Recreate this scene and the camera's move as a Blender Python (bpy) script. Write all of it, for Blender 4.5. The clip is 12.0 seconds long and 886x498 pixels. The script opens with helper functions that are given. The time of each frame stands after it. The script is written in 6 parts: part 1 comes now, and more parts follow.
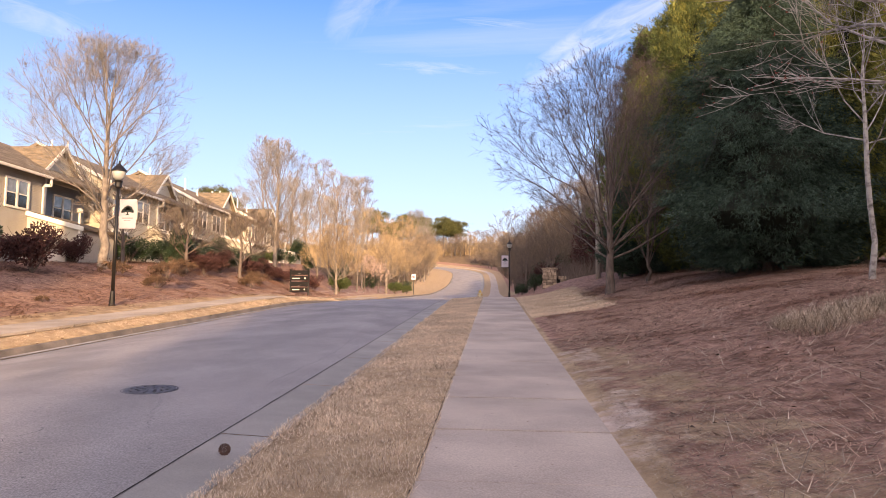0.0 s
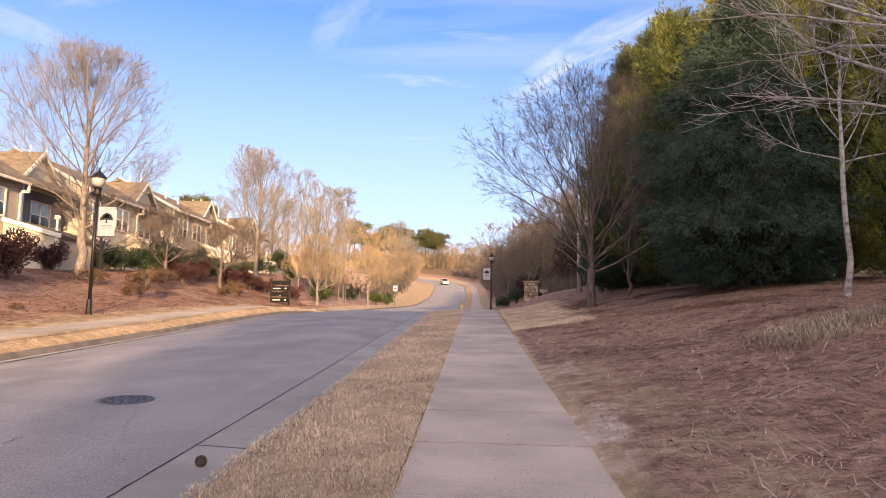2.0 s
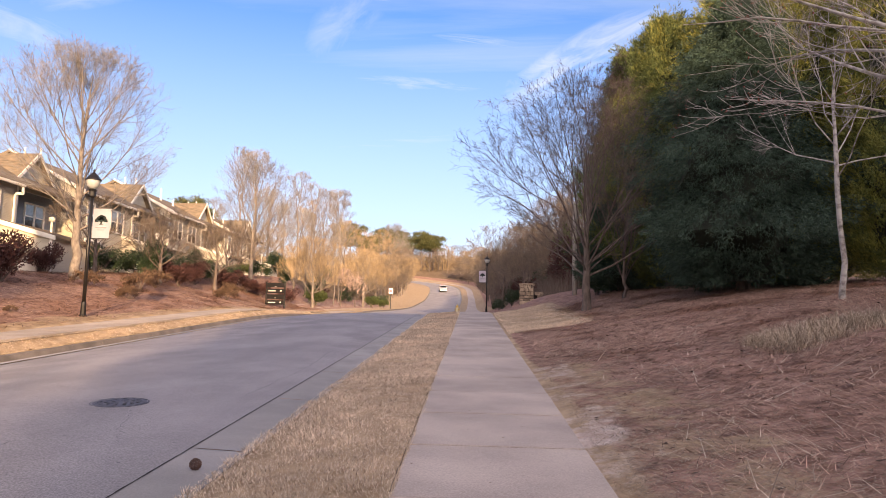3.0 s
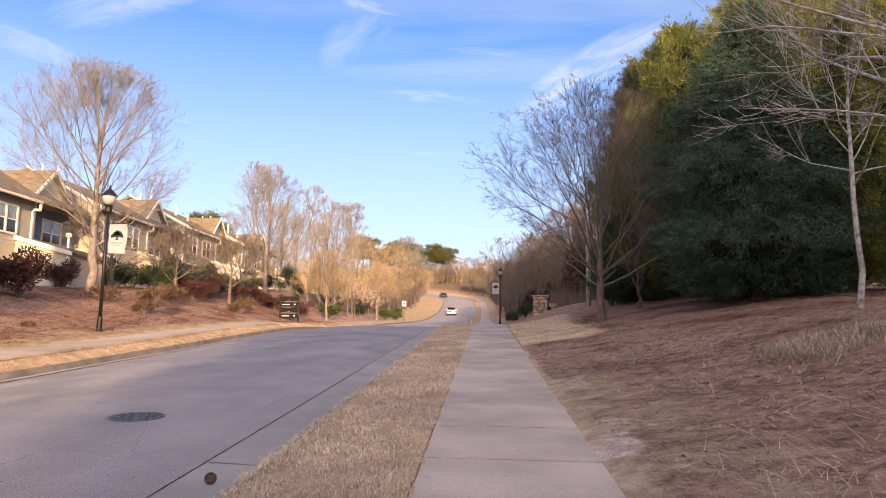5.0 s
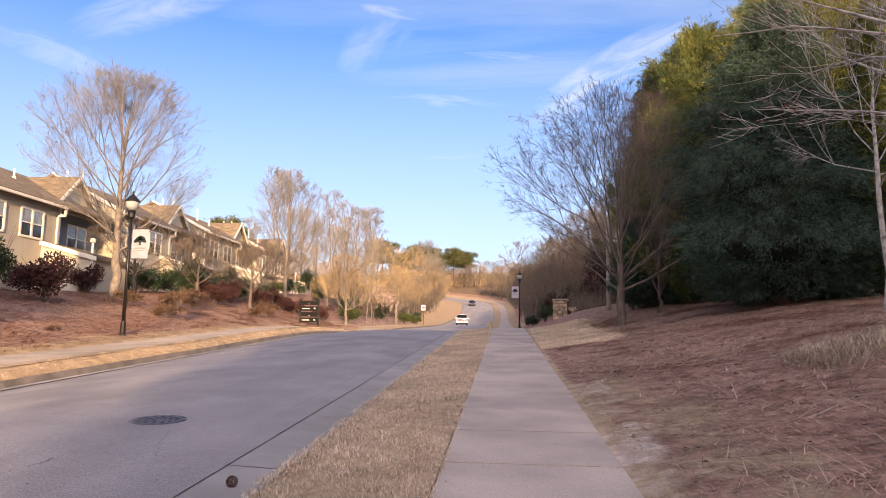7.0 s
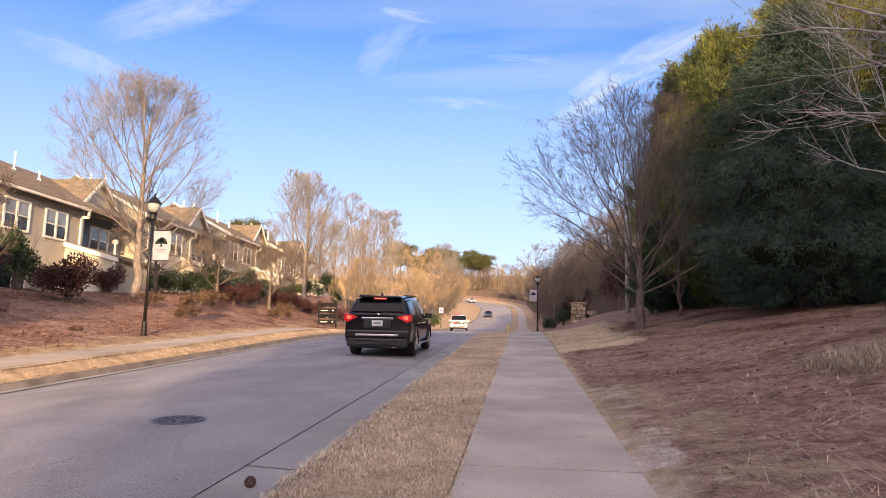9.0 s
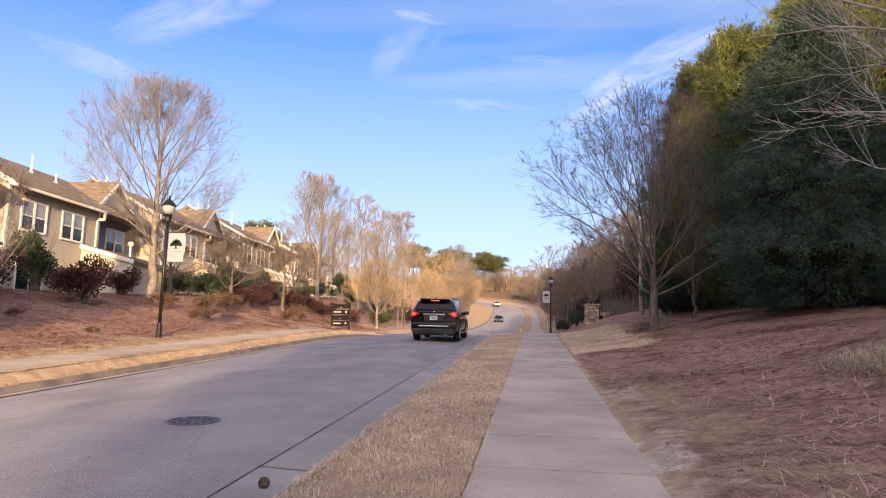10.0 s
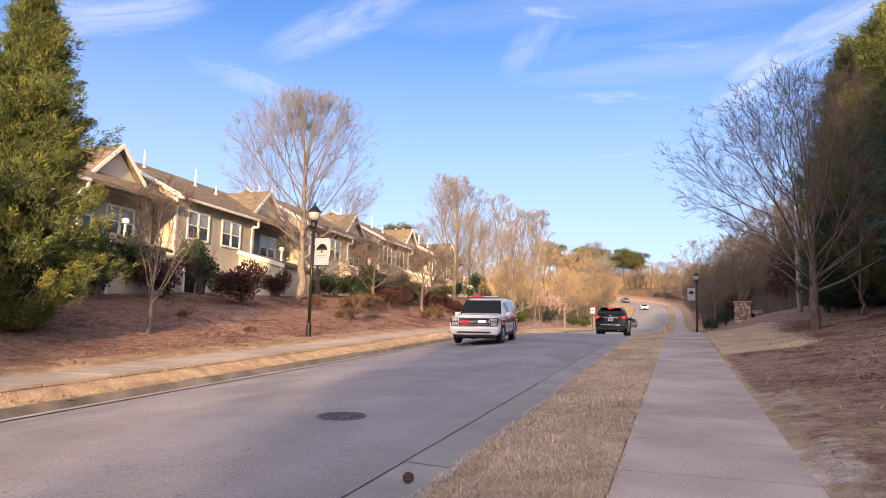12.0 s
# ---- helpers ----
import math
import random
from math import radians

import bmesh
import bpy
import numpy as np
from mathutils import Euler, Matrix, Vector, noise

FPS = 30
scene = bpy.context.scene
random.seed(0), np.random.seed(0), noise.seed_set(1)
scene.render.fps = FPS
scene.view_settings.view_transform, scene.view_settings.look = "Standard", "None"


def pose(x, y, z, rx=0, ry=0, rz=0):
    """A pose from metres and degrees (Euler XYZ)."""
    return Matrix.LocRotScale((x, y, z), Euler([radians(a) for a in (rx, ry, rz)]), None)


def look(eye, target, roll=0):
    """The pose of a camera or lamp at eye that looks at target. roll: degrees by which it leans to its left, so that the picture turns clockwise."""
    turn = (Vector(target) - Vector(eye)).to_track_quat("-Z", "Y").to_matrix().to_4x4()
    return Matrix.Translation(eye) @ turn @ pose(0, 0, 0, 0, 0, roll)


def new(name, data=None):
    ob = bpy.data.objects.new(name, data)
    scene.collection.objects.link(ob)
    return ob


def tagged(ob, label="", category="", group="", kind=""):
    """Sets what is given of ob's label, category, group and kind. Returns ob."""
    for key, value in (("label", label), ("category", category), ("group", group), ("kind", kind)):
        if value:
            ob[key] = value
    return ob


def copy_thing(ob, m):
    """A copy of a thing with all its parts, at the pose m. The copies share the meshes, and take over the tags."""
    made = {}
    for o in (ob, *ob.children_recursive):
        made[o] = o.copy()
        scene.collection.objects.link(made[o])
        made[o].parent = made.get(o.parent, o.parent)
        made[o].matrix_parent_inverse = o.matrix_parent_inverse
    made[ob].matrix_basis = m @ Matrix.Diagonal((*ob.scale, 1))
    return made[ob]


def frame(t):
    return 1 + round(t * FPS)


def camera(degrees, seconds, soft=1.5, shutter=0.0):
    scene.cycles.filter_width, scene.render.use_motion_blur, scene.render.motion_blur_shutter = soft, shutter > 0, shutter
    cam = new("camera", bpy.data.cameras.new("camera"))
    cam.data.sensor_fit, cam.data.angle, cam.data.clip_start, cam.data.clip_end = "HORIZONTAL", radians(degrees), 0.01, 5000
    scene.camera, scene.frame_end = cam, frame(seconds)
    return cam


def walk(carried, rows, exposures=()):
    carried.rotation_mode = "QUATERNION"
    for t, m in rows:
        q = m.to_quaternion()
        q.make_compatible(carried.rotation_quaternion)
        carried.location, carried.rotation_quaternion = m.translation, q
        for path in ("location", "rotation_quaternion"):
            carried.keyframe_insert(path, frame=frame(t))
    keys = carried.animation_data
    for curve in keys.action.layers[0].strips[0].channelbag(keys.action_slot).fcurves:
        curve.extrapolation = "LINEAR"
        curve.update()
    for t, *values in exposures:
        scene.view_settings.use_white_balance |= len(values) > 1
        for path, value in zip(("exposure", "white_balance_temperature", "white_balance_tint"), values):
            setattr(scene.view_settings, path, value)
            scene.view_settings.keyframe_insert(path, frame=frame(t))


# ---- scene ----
cam = camera(65.0, 12.0, soft=0.6)
EYE = (0.0, 0.0, 1.47)
# seconds, yaw, pitch, roll of a hand-held phone that only turns
PATH = [(0.0, 4.1, 5.1, -0.7), (0.5, 3.893, 5.29, -0.797), (1.0, 3.594, 5.554, -0.96), (1.5, 3.142, 5.858, -1.096),
        (2.0, 2.567, 6.111, -1.279), (2.5, 2.129, 6.224, -1.355), (4.5, 2.985, 6.987, -1.018), (5.0, 3.318, 7.316, -0.937),
        (5.5, 3.647, 7.539, -0.885), (6.0, 4.04, 7.63, -0.881), (6.5, 4.47, 7.633, -0.914), (7.0, 4.9, 7.616, -0.948),
        (9.0, 6.338, 7.812, -1.382), (9.5, 6.742, 7.853, -1.418), (10.0, 7.388, 7.906, -1.432), (10.5, 8.425, 7.917, -1.397),
        (11.0, 10.206, 7.858, -1.409), (11.5, 13.297, 7.796, -1.41), (12.0, 18.601, 7.555, -1.551)]
walk(cam, [(t, pose(*EYE, 90 + p, r, w)) for t, w, p, r in PATH], [(0.0, 1.13, 6350, 25), (6.0, 1.08, 6250, 24), (12.0, 1.0, 6050, 24)])

# ---------- light ----------
SUN_ELEV, SUN_BEAR = radians(11.0), radians(166.0)      # bearing clockwise from +y: behind, a little to the right
sun_dir = Vector((math.sin(SUN_BEAR) * math.cos(SUN_ELEV), math.cos(SUN_BEAR) * math.cos(SUN_ELEV), math.sin(SUN_ELEV)))
sun = new("sun", bpy.data.lights.new("sun", "SUN"))
sun.data.energy, sun.data.angle, sun.data.color = 4.8, radians(1.2), (1.0, 0.69, 0.33)
sun.matrix_world = look((0, -60, 40), Vector((0, -60, 40)) - sun_dir)


def make_world():
    w = bpy.data.worlds.new("sky")
    scene.world = w
    w.use_nodes = True
    nt = w.node_tree
    nt.nodes.clear()
    N, L = nt.nodes.new, nt.links.new
    out, bg, sky = N("ShaderNodeOutputWorld"), N("ShaderNodeBackground"), N("ShaderNodeTexSky")
    sky.sky_type, sky.sun_disc = "NISHITA", False
    sky.sun_elevation, sky.sun_rotation = SUN_ELEV, SUN_BEAR
    sky.air_density, sky.dust_density, sky.ozone_density = 1.0, 0.6, 1.6
    tc, sep = N("ShaderNodeTexCoord"), N("ShaderNodeSeparateXYZ")
    L(tc.outputs["Generated"], sep.inputs[0])
    # thin cirrus on a high plane: direction divided by height
    hi = N("ShaderNodeMath"); hi.operation = "MAXIMUM"; hi.inputs[1].default_value = 0.04
    L(sep.outputs["Z"], hi.inputs[0])
    dv = N("ShaderNodeVectorMath"); dv.operation = "DIVIDE"
    comb = N("ShaderNodeCombineXYZ")
    for i in range(3):
        L(hi.outputs[0], comb.inputs[i])
    L(tc.outputs["Generated"], dv.inputs[0]); L(comb.outputs[0], dv.inputs[1])
    mp = N("ShaderNodeMapping")
    mp.inputs["Rotation"].default_value = (0, 0, radians(24))
    mp.inputs["Scale"].default_value = (0.22, 0.95, 1.0)
    mp.inputs["Location"].default_value = (0.35, 0.2, 0.0)
    L(dv.outputs[0], mp.inputs["Vector"])
    n1, n2 = N("ShaderNodeTexNoise"), N("ShaderNodeTexNoise")
    n1.inputs["Scale"].default_value, n1.inputs["Detail"].default_value, n1.inputs["Roughness"].default_value = 1.5, 9, 0.62
    n1.inputs["Distortion"].default_value = 0.7
    n2.inputs["Scale"].default_value, n2.inputs["Detail"].default_value = 0.6, 3
    L(mp.outputs[0], n1.inputs["Vector"]); L(dv.outputs[0], n2.inputs["Vector"])
    mul = N("ShaderNodeMath"); mul.operation = "MULTIPLY"
    L(n1.outputs["Fac"], mul.inputs[0]); L(n2.outputs["Fac"], mul.inputs[1])
    ramp = N("ShaderNodeValToRGB")
    ramp.color_ramp.elements[0].position, ramp.color_ramp.elements[0].color = 0.25, (0, 0, 0, 1)
    ramp.color_ramp.elements[1].position, ramp.color_ramp.elements[1].color = 0.50, (0.4, 0.4, 0.4, 1)
    L(mul.outputs[0], ramp.inputs[0])
    clouds = ramp.outputs[0]
    # single wisps of cirrus: bearing and height of the middle, lean, half length, half width (degrees), density
    for bear, high, lean, half, wide, dens in ((8.6, 21.7, 25, 8.0, 1.7, 0.95), (4.0, 18.6, 14, 5.5, 1.3, 0.6), (-28.5, 24.7, 26, 7.5, 1.8, 0.6), (-11.2, 24.0, 50, 4.8, 2.2, 0.38), (-9.5, 26.3, -5, 3.5, 0.6, 0.5),
                                               (-35.5, 20.0, -8, 6.0, 1.3, 0.5), (0.8, 23.0, -6, 4.5, 0.45, 0.5), (-5.0, 19.6, -2, 6.5, 0.7, 0.5), (-8.0, 15.3, 3, 9.0, 1.7, 0.55),
                                               (2.0, 15.0, 8, 7.0, 1.2, 0.5), (-3.0, 11.5, 4, 12.0, 1.6, 0.5), (-27.0, 13.5, 4, 8.0, 1.2, 0.4), (-46.0, 23.0, 20, 8.0, 2.0, 0.6), (34.0, 24.0, 30, 9.0, 2.2, 0.8)):
        be, hi_, le = radians(bear), radians(high), radians(lean)
        mid = Vector((math.sin(be) * math.cos(hi_), math.cos(be) * math.cos(hi_), math.sin(hi_)))
        right = Vector((math.cos(be), -math.sin(be), 0))
        upw = right.cross(mid)
        along, across = right * math.cos(le) + upw * math.sin(le), upw * math.cos(le) - right * math.sin(le)
        parts = []
        for axis, reach in ((along, radians(half)), (across, radians(wide)), (mid, 1.0)):
            d = N("ShaderNodeVectorMath"); d.operation = "DOT_PRODUCT"; d.inputs[1].default_value = axis / reach
            L(tc.outputs["Generated"], d.inputs[0])
            parts.append(d.outputs["Value"])
        cv, ns = N("ShaderNodeCombineXYZ"), N("ShaderNodeTexNoise")
        L(parts[0], cv.inputs[0]); L(parts[1], cv.inputs[1]); cv.inputs[2].default_value = bear
        ns.inputs["Scale"].default_value, ns.inputs["Detail"].default_value, ns.inputs["Roughness"].default_value, ns.inputs["Distortion"].default_value = 0.9, 9, 0.66, 0.9
        L(cv.outputs[0], ns.inputs["Vector"])
        sq = []
        for p in parts[:2]:
            m = N("ShaderNodeMath"); m.operation = "MULTIPLY"; L(p, m.inputs[0]); L(p, m.inputs[1]); sq.append(m.outputs[0])
        far = N("ShaderNodeMath"); far.operation = "ADD"; L(sq[0], far.inputs[0]); L(sq[1], far.inputs[1])
        fall = N("ShaderNodeMapRange"); fall.interpolation_type = "SMOOTHERSTEP"
        fall.inputs["From Min"].default_value, fall.inputs["From Max"].default_value, fall.inputs["To Min"].default_value, fall.inputs["To Max"].default_value = 0.0, 1.3, 1.0, 0.0
        L(far.outputs[0], fall.inputs["Value"])
        shred = N("ShaderNodeMapRange"); shred.inputs["From Min"].default_value, shred.inputs["From Max"].default_value, shred.inputs["To Max"].default_value = 0.3, 0.72, dens
        L(ns.outputs["Fac"], shred.inputs["Value"])
        front = N("ShaderNodeMath"); front.operation = "GREATER_THAN"; front.inputs[1].default_value = 0.0; L(parts[2], front.inputs[0])
        w1 = N("ShaderNodeMath"); w1.operation = "MULTIPLY"; L(fall.outputs[0], w1.inputs[0]); L(shred.outputs[0], w1.inputs[1])
        w2 = N("ShaderNodeMath"); w2.operation = "MULTIPLY"; L(w1.outputs[0], w2.inputs[0]); L(front.outputs[0], w2.inputs[1])
        both = N("ShaderNodeMath"); both.operation = "MAXIMUM"; L(clouds, both.inputs[0]); L(w2.outputs[0], both.inputs[1])
        clouds = both.outputs[0]
    # haze near the horizon
    hz = N("ShaderNodeMapRange")
    hz.inputs["From Min"].default_value, hz.inputs["From Max"].default_value = 0.0, 0.42
    hz.inputs["To Min"].default_value, hz.inputs["To Max"].default_value = 0.8, 0.0
    L(sep.outputs["Z"], hz.inputs["Value"])
    mx = N("ShaderNodeMath"); mx.operation = "MAXIMUM"
    L(clouds, mx.inputs[0]); L(hz.outputs[0], mx.inputs[1])
    mix = N("ShaderNodeMix"); mix.data_type = "RGBA"
    mix.inputs["B"].default_value = (3.75, 4.0, 4.0, 1)
    tint = N("ShaderNodeMix"); tint.data_type, tint.blend_type = "RGBA", "MULTIPLY"
    tint.inputs["Factor"].default_value = 1.0
    tint.inputs["B"].default_value = (0.50, 0.74, 1.0, 1)
    L(sky.outputs[0], tint.inputs["A"])
    L(mx.outputs[0], mix.inputs["Factor"]); L(tint.outputs["Result"], mix.inputs["A"])
    # hazy glow of the low sun, fading smoothly away from it
    dt = N("ShaderNodeVectorMath"); dt.operation = "DOT_PRODUCT"
    dt.inputs[1].default_value = sun_dir
    L(tc.outputs["Generated"], dt.inputs[0])
    half = N("ShaderNodeMath"); half.operation = "MULTIPLY_ADD"; half.inputs[1].default_value, half.inputs[2].default_value = 0.5, 0.5
    L(dt.outputs["Value"], half.inputs[0])
    pw = N("ShaderNodeMath"); pw.operation = "POWER"; pw.inputs[1].default_value = 3.0
    L(half.outputs[0], pw.inputs[0])
    glow = N("ShaderNodeMix"); glow.data_type, glow.blend_type = "RGBA", "ADD"
    glow.inputs["B"].default_value = (10.0, 7.7, 4.8, 1)
    L(pw.outputs[0], glow.inputs["Factor"]); L(mix.outputs["Result"], glow.inputs["A"])
    L(glow.outputs["Result"], bg.inputs["Color"])
    bg.inputs["Strength"].default_value = 0.12
    L(bg.outputs[0], out.inputs[0])


make_world()


# ---------- materials ----------
def material(name, base, other=None, rough=0.8, scale=6.0, detail=5, metal=0.0, bump=0.0, bump_scale=60.0, fine=0.0,
             rand=0.0, emit=None, emit_power=0.0, spec=0.5, coat=0.0, stretch=None, see=0.0, lo=0.35, hi=0.65):
    """Two-scale noise colour between base and other, fine speckle, bump; rand: shade per object."""
    m = bpy.data.materials.new(name)
    m.use_nodes = True
    nt = m.node_tree
    N, L = nt.nodes.new, nt.links.new
    b = nt.nodes["Principled BSDF"]
    b.inputs["Roughness"].default_value, b.inputs["Metallic"].default_value = rough, metal
    b.inputs["Specular IOR Level"].default_value = spec
    b.inputs["Coat Weight"].default_value = coat
    other = other or tuple(c * 0.75 for c in base)
    tc = N("ShaderNodeTexCoord")
    vec = tc.outputs["Object"]
    if stretch:
        mp = N("ShaderNodeMapping"); mp.inputs["Scale"].default_value = stretch
        L(vec, mp.inputs["Vector"]); vec = mp.outputs[0]
    n = N("ShaderNodeTexNoise")
    n.inputs["Scale"].default_value, n.inputs["Detail"].default_value = scale, detail
    L(vec, n.inputs["Vector"])
    r = N("ShaderNodeValToRGB")
    r.color_ramp.elements[0].position, r.color_ramp.elements[1].position = lo, hi
    r.color_ramp.elements[0].color, r.color_ramp.elements[1].color = (*other, 1), (*base, 1)
    L(n.outputs["Fac"], r.inputs[0])
    col = r.outputs[0]
    if fine:
        n2 = N("ShaderNodeTexNoise"); n2.inputs["Scale"].default_value = max(scale * 18, 70); n2.inputs["Detail"].default_value = 3
        L(vec, n2.inputs["Vector"])
        mr = N("ShaderNodeMapRange"); mr.inputs["From Min"].default_value, mr.inputs["From Max"].default_value = 0.25, 0.75
        mr.inputs["To Min"].default_value, mr.inputs["To Max"].default_value = 1 - fine, 1 + fine
        L(n2.outputs["Fac"], mr.inputs["Value"])
        hs = N("ShaderNodeHueSaturation"); L(col, hs.inputs["Color"]); L(mr.outputs[0], hs.inputs["Value"]); col = hs.outputs[0]
    if rand:
        oi = N("ShaderNodeObjectInfo"); mr = N("ShaderNodeMapRange")
        mr.inputs["To Min"].default_value, mr.inputs["To Max"].default_value = 1 - rand, 1 + rand
        L(oi.outputs["Random"], mr.inputs["Value"])
        hs = N("ShaderNodeHueSaturation"); L(col, hs.inputs["Color"]); L(mr.outputs[0], hs.inputs["Value"]); col = hs.outputs[0]
    L(col, b.inputs["Base Color"])
    if bump:
        n3 = N("ShaderNodeTexNoise"); n3.inputs["Scale"].default_value = bump_scale; n3.inputs["Detail"].default_value = 4
        L(vec, n3.inputs["Vector"])
        bp = N("ShaderNodeBump"); bp.inputs["Strength"].default_value = bump; bp.inputs["Distance"].default_value = 0.02
        L(n3.outputs["Fac"], bp.inputs["Height"]); L(bp.outputs[0], b.inputs["Normal"])
    if emit:
        b.inputs["Emission Color"].default_value, b.inputs["Emission Strength"].default_value = (*emit, 1), emit_power
    if see:
        b.inputs["Transmission Weight"].default_value = see
    return m


def island_material(name, dark, light, rough=0.7, trans=0.0):
    """Leaves, blades, needles and twigs: each loose piece takes its own shade."""
    m = bpy.data.materials.new(name)
    m.use_nodes = True
    nt = m.node_tree
    N, L = nt.nodes.new, nt.links.new
    b = nt.nodes["Principled BSDF"]
    b.inputs["Roughness"].default_value, b.inputs["Specular IOR Level"].default_value = rough, 0.25
    g = N("ShaderNodeNewGeometry")
    r = N("ShaderNodeValToRGB")
    r.color_ramp.elements[0].color, r.color_ramp.elements[1].color = (*dark, 1), (*light, 1)
    L(g.outputs["Random Per Island"], r.inputs[0])
    n = N("ShaderNodeTexNoise"); n.inputs["Scale"].default_value = 0.9; n.inputs["Detail"].default_value = 3
    tc = N("ShaderNodeTexCoord"); L(tc.outputs["Object"], n.inputs["Vector"])
    mr = N("ShaderNodeMapRange"); mr.inputs["To Min"].default_value, mr.inputs["To Max"].default_value = 0.5, 1.5
    L(n.outputs["Fac"], mr.inputs["Value"])
    hs = N("ShaderNodeHueSaturation"); L(r.outputs[0], hs.inputs["Color"]); L(mr.outputs[0], hs.inputs["Value"])
    L(hs.outputs[0], b.inputs["Base Color"])
    if trans:
        t = N("ShaderNodeBsdfTranslucent"); L(hs.outputs[0], t.inputs["Color"])
        mx = N("ShaderNodeMixShader"); mx.inputs[0].default_value = trans
        L(b.outputs[0], mx.inputs[1]); L(t.outputs[0], mx.inputs[2])
        L(mx.outputs[0], nt.nodes["Material Output"].inputs["Surface"])
    return m


ASPHALT = material("asphalt", (0.34, 0.317, 0.322), (0.24, 0.225, 0.23), 0.85, 0.8, 7, bump=0.35, bump_scale=140, fine=0.4, stretch=(1.0, 0.6, 1.0))
CONCRETE = material("concrete", (0.53, 0.45, 0.385), (0.37, 0.31, 0.27), 0.9, 0.9, 8, bump=0.3, bump_scale=120, fine=0.22, rand=0.05)
GUTTER = material("gutter_concrete", (0.38, 0.36, 0.345), (0.26, 0.25, 0.24), 0.9, 0.9, 6, bump=0.25, bump_scale=120, fine=0.15, rand=0.08)
CONCRETE_TAN = material("weathered_tan_concrete", (0.44, 0.37, 0.305), (0.31, 0.26, 0.215), 0.9, 0.9, 8, bump=0.3, bump_scale=120, fine=0.22, rand=0.05)
KERB_WORN = material("worn_kerb_concrete", (0.23, 0.2, 0.18), (0.12, 0.105, 0.095), 0.9, 1.5, 6, bump=0.3, bump_scale=100, fine=0.2, rand=0.1)
BARK = material("grey_bark", (0.17, 0.13, 0.11), (0.085, 0.066, 0.056), 0.9, 9, 6, bump=0.8, bump_scale=40, stretch=(1, 1, 0.3))
PALE_BARK = material("pale_bark", (0.26, 0.22, 0.185), (0.12, 0.10, 0.087), 0.9, 7, 6, bump=0.7, bump_scale=40, stretch=(1, 1, 0.5))
LICHEN_BARK = material("lichen_grey_bark", (0.50, 0.47, 0.43), (0.20, 0.18, 0.165), 0.9, 12, 6, bump=0.6, bump_scale=50)
BIRCH_BARK = material("birch_bark", (0.42, 0.39, 0.36), (0.10, 0.085, 0.08), 0.85, 9, 5, bump=0.6, bump_scale=50, lo=0.3, hi=0.55)
TWIG = island_material("twigs", (0.13, 0.122, 0.115), (0.30, 0.28, 0.262))
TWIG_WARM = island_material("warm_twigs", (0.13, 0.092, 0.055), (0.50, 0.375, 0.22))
# brown twigs, darkened to carry shade in the colour of low and dusky trees
TWIG_SHADE_BROWN = island_material("shade_brown_twigs", (0.085, 0.068, 0.055), (0.24, 0.19, 0.145))
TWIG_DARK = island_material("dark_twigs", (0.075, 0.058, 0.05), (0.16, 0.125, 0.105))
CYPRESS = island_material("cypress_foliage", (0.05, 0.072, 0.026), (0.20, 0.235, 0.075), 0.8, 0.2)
# lit copy of the cypress foliage: low sun put into a yellower, brighter colour
CYPRESS_LIT = island_material("sunlit_cypress_foliage", (0.09, 0.10, 0.025), (0.34, 0.34, 0.085), 0.8, 0.25)
HEMLOCK = island_material("dark_green_foliage", (0.026, 0.047, 0.035), (0.078, 0.122, 0.085), 0.8, 0.15)
# near-black colour that paints the shade inside the crowns
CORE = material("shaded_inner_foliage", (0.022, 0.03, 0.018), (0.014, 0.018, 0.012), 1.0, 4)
PINE = island_material("pine_foliage", (0.04, 0.048, 0.02), (0.16, 0.165, 0.06), 0.8, 0.15)
HOLLY = island_material("holly_leaves", (0.014, 0.03, 0.014), (0.055, 0.085, 0.04), 0.3)
RED_LEAF = island_material("red_brown_leaves", (0.032, 0.015, 0.015), (0.115, 0.052, 0.048), 0.7)
BROWN_LEAF = island_material("dry_brown_leaves", (0.06, 0.038, 0.025), (0.17, 0.105, 0.065), 0.8)
GREEN_LEAF = island_material("green_shrub_leaves", (0.03, 0.045, 0.015), (0.12, 0.15, 0.05), 0.6, 0.1)
BLOSSOM = island_material("pale_pink_blossom", (0.30, 0.22, 0.19), (0.55, 0.42, 0.37), 0.8)
BUD = island_material("red_buds", (0.16, 0.04, 0.03), (0.34, 0.09, 0.07), 0.6)
BLADE = island_material("dormant_grass", (0.44, 0.345, 0.255), (0.95, 0.79, 0.61), 0.8, 0.15)
NEEDLE = island_material("pine_straw", (0.065, 0.036, 0.028), (0.70, 0.475, 0.35), 0.8)
THIN_GRASS = island_material("thin_tan_grass", (0.14, 0.105, 0.075), (0.52, 0.42, 0.31), 0.8)
TUSSOCK = island_material("bleached_tussock_grass", (0.17, 0.125, 0.09), (0.78, 0.66, 0.51), 0.8)
BLACK_PAINT = material("black_painted_metal", (0.018, 0.016, 0.016), (0.012, 0.011, 0.011), 0.4, 5, metal=0.3)
LAMP_GLASS = material("frosted_lamp_glass", (0.42, 0.43, 0.42), (0.34, 0.35, 0.34), 0.35, 3)
BANNER = material("white_banner_cloth", (0.66, 0.61, 0.66), (0.6, 0.56, 0.6), 0.7, 2)
BANNER_INK = material("dark_green_print", (0.02, 0.035, 0.035), None, 0.7)
GREY_INK = material("grey_print", (0.32, 0.31, 0.33), None, 0.7)
WHITE_INK = material("white_print", (0.75, 0.73, 0.68), None, 0.6)
VINYL = material("white_vinyl_trim", (0.80, 0.76, 0.68), (0.72, 0.68, 0.60), 0.5, 2, bump=0.05)
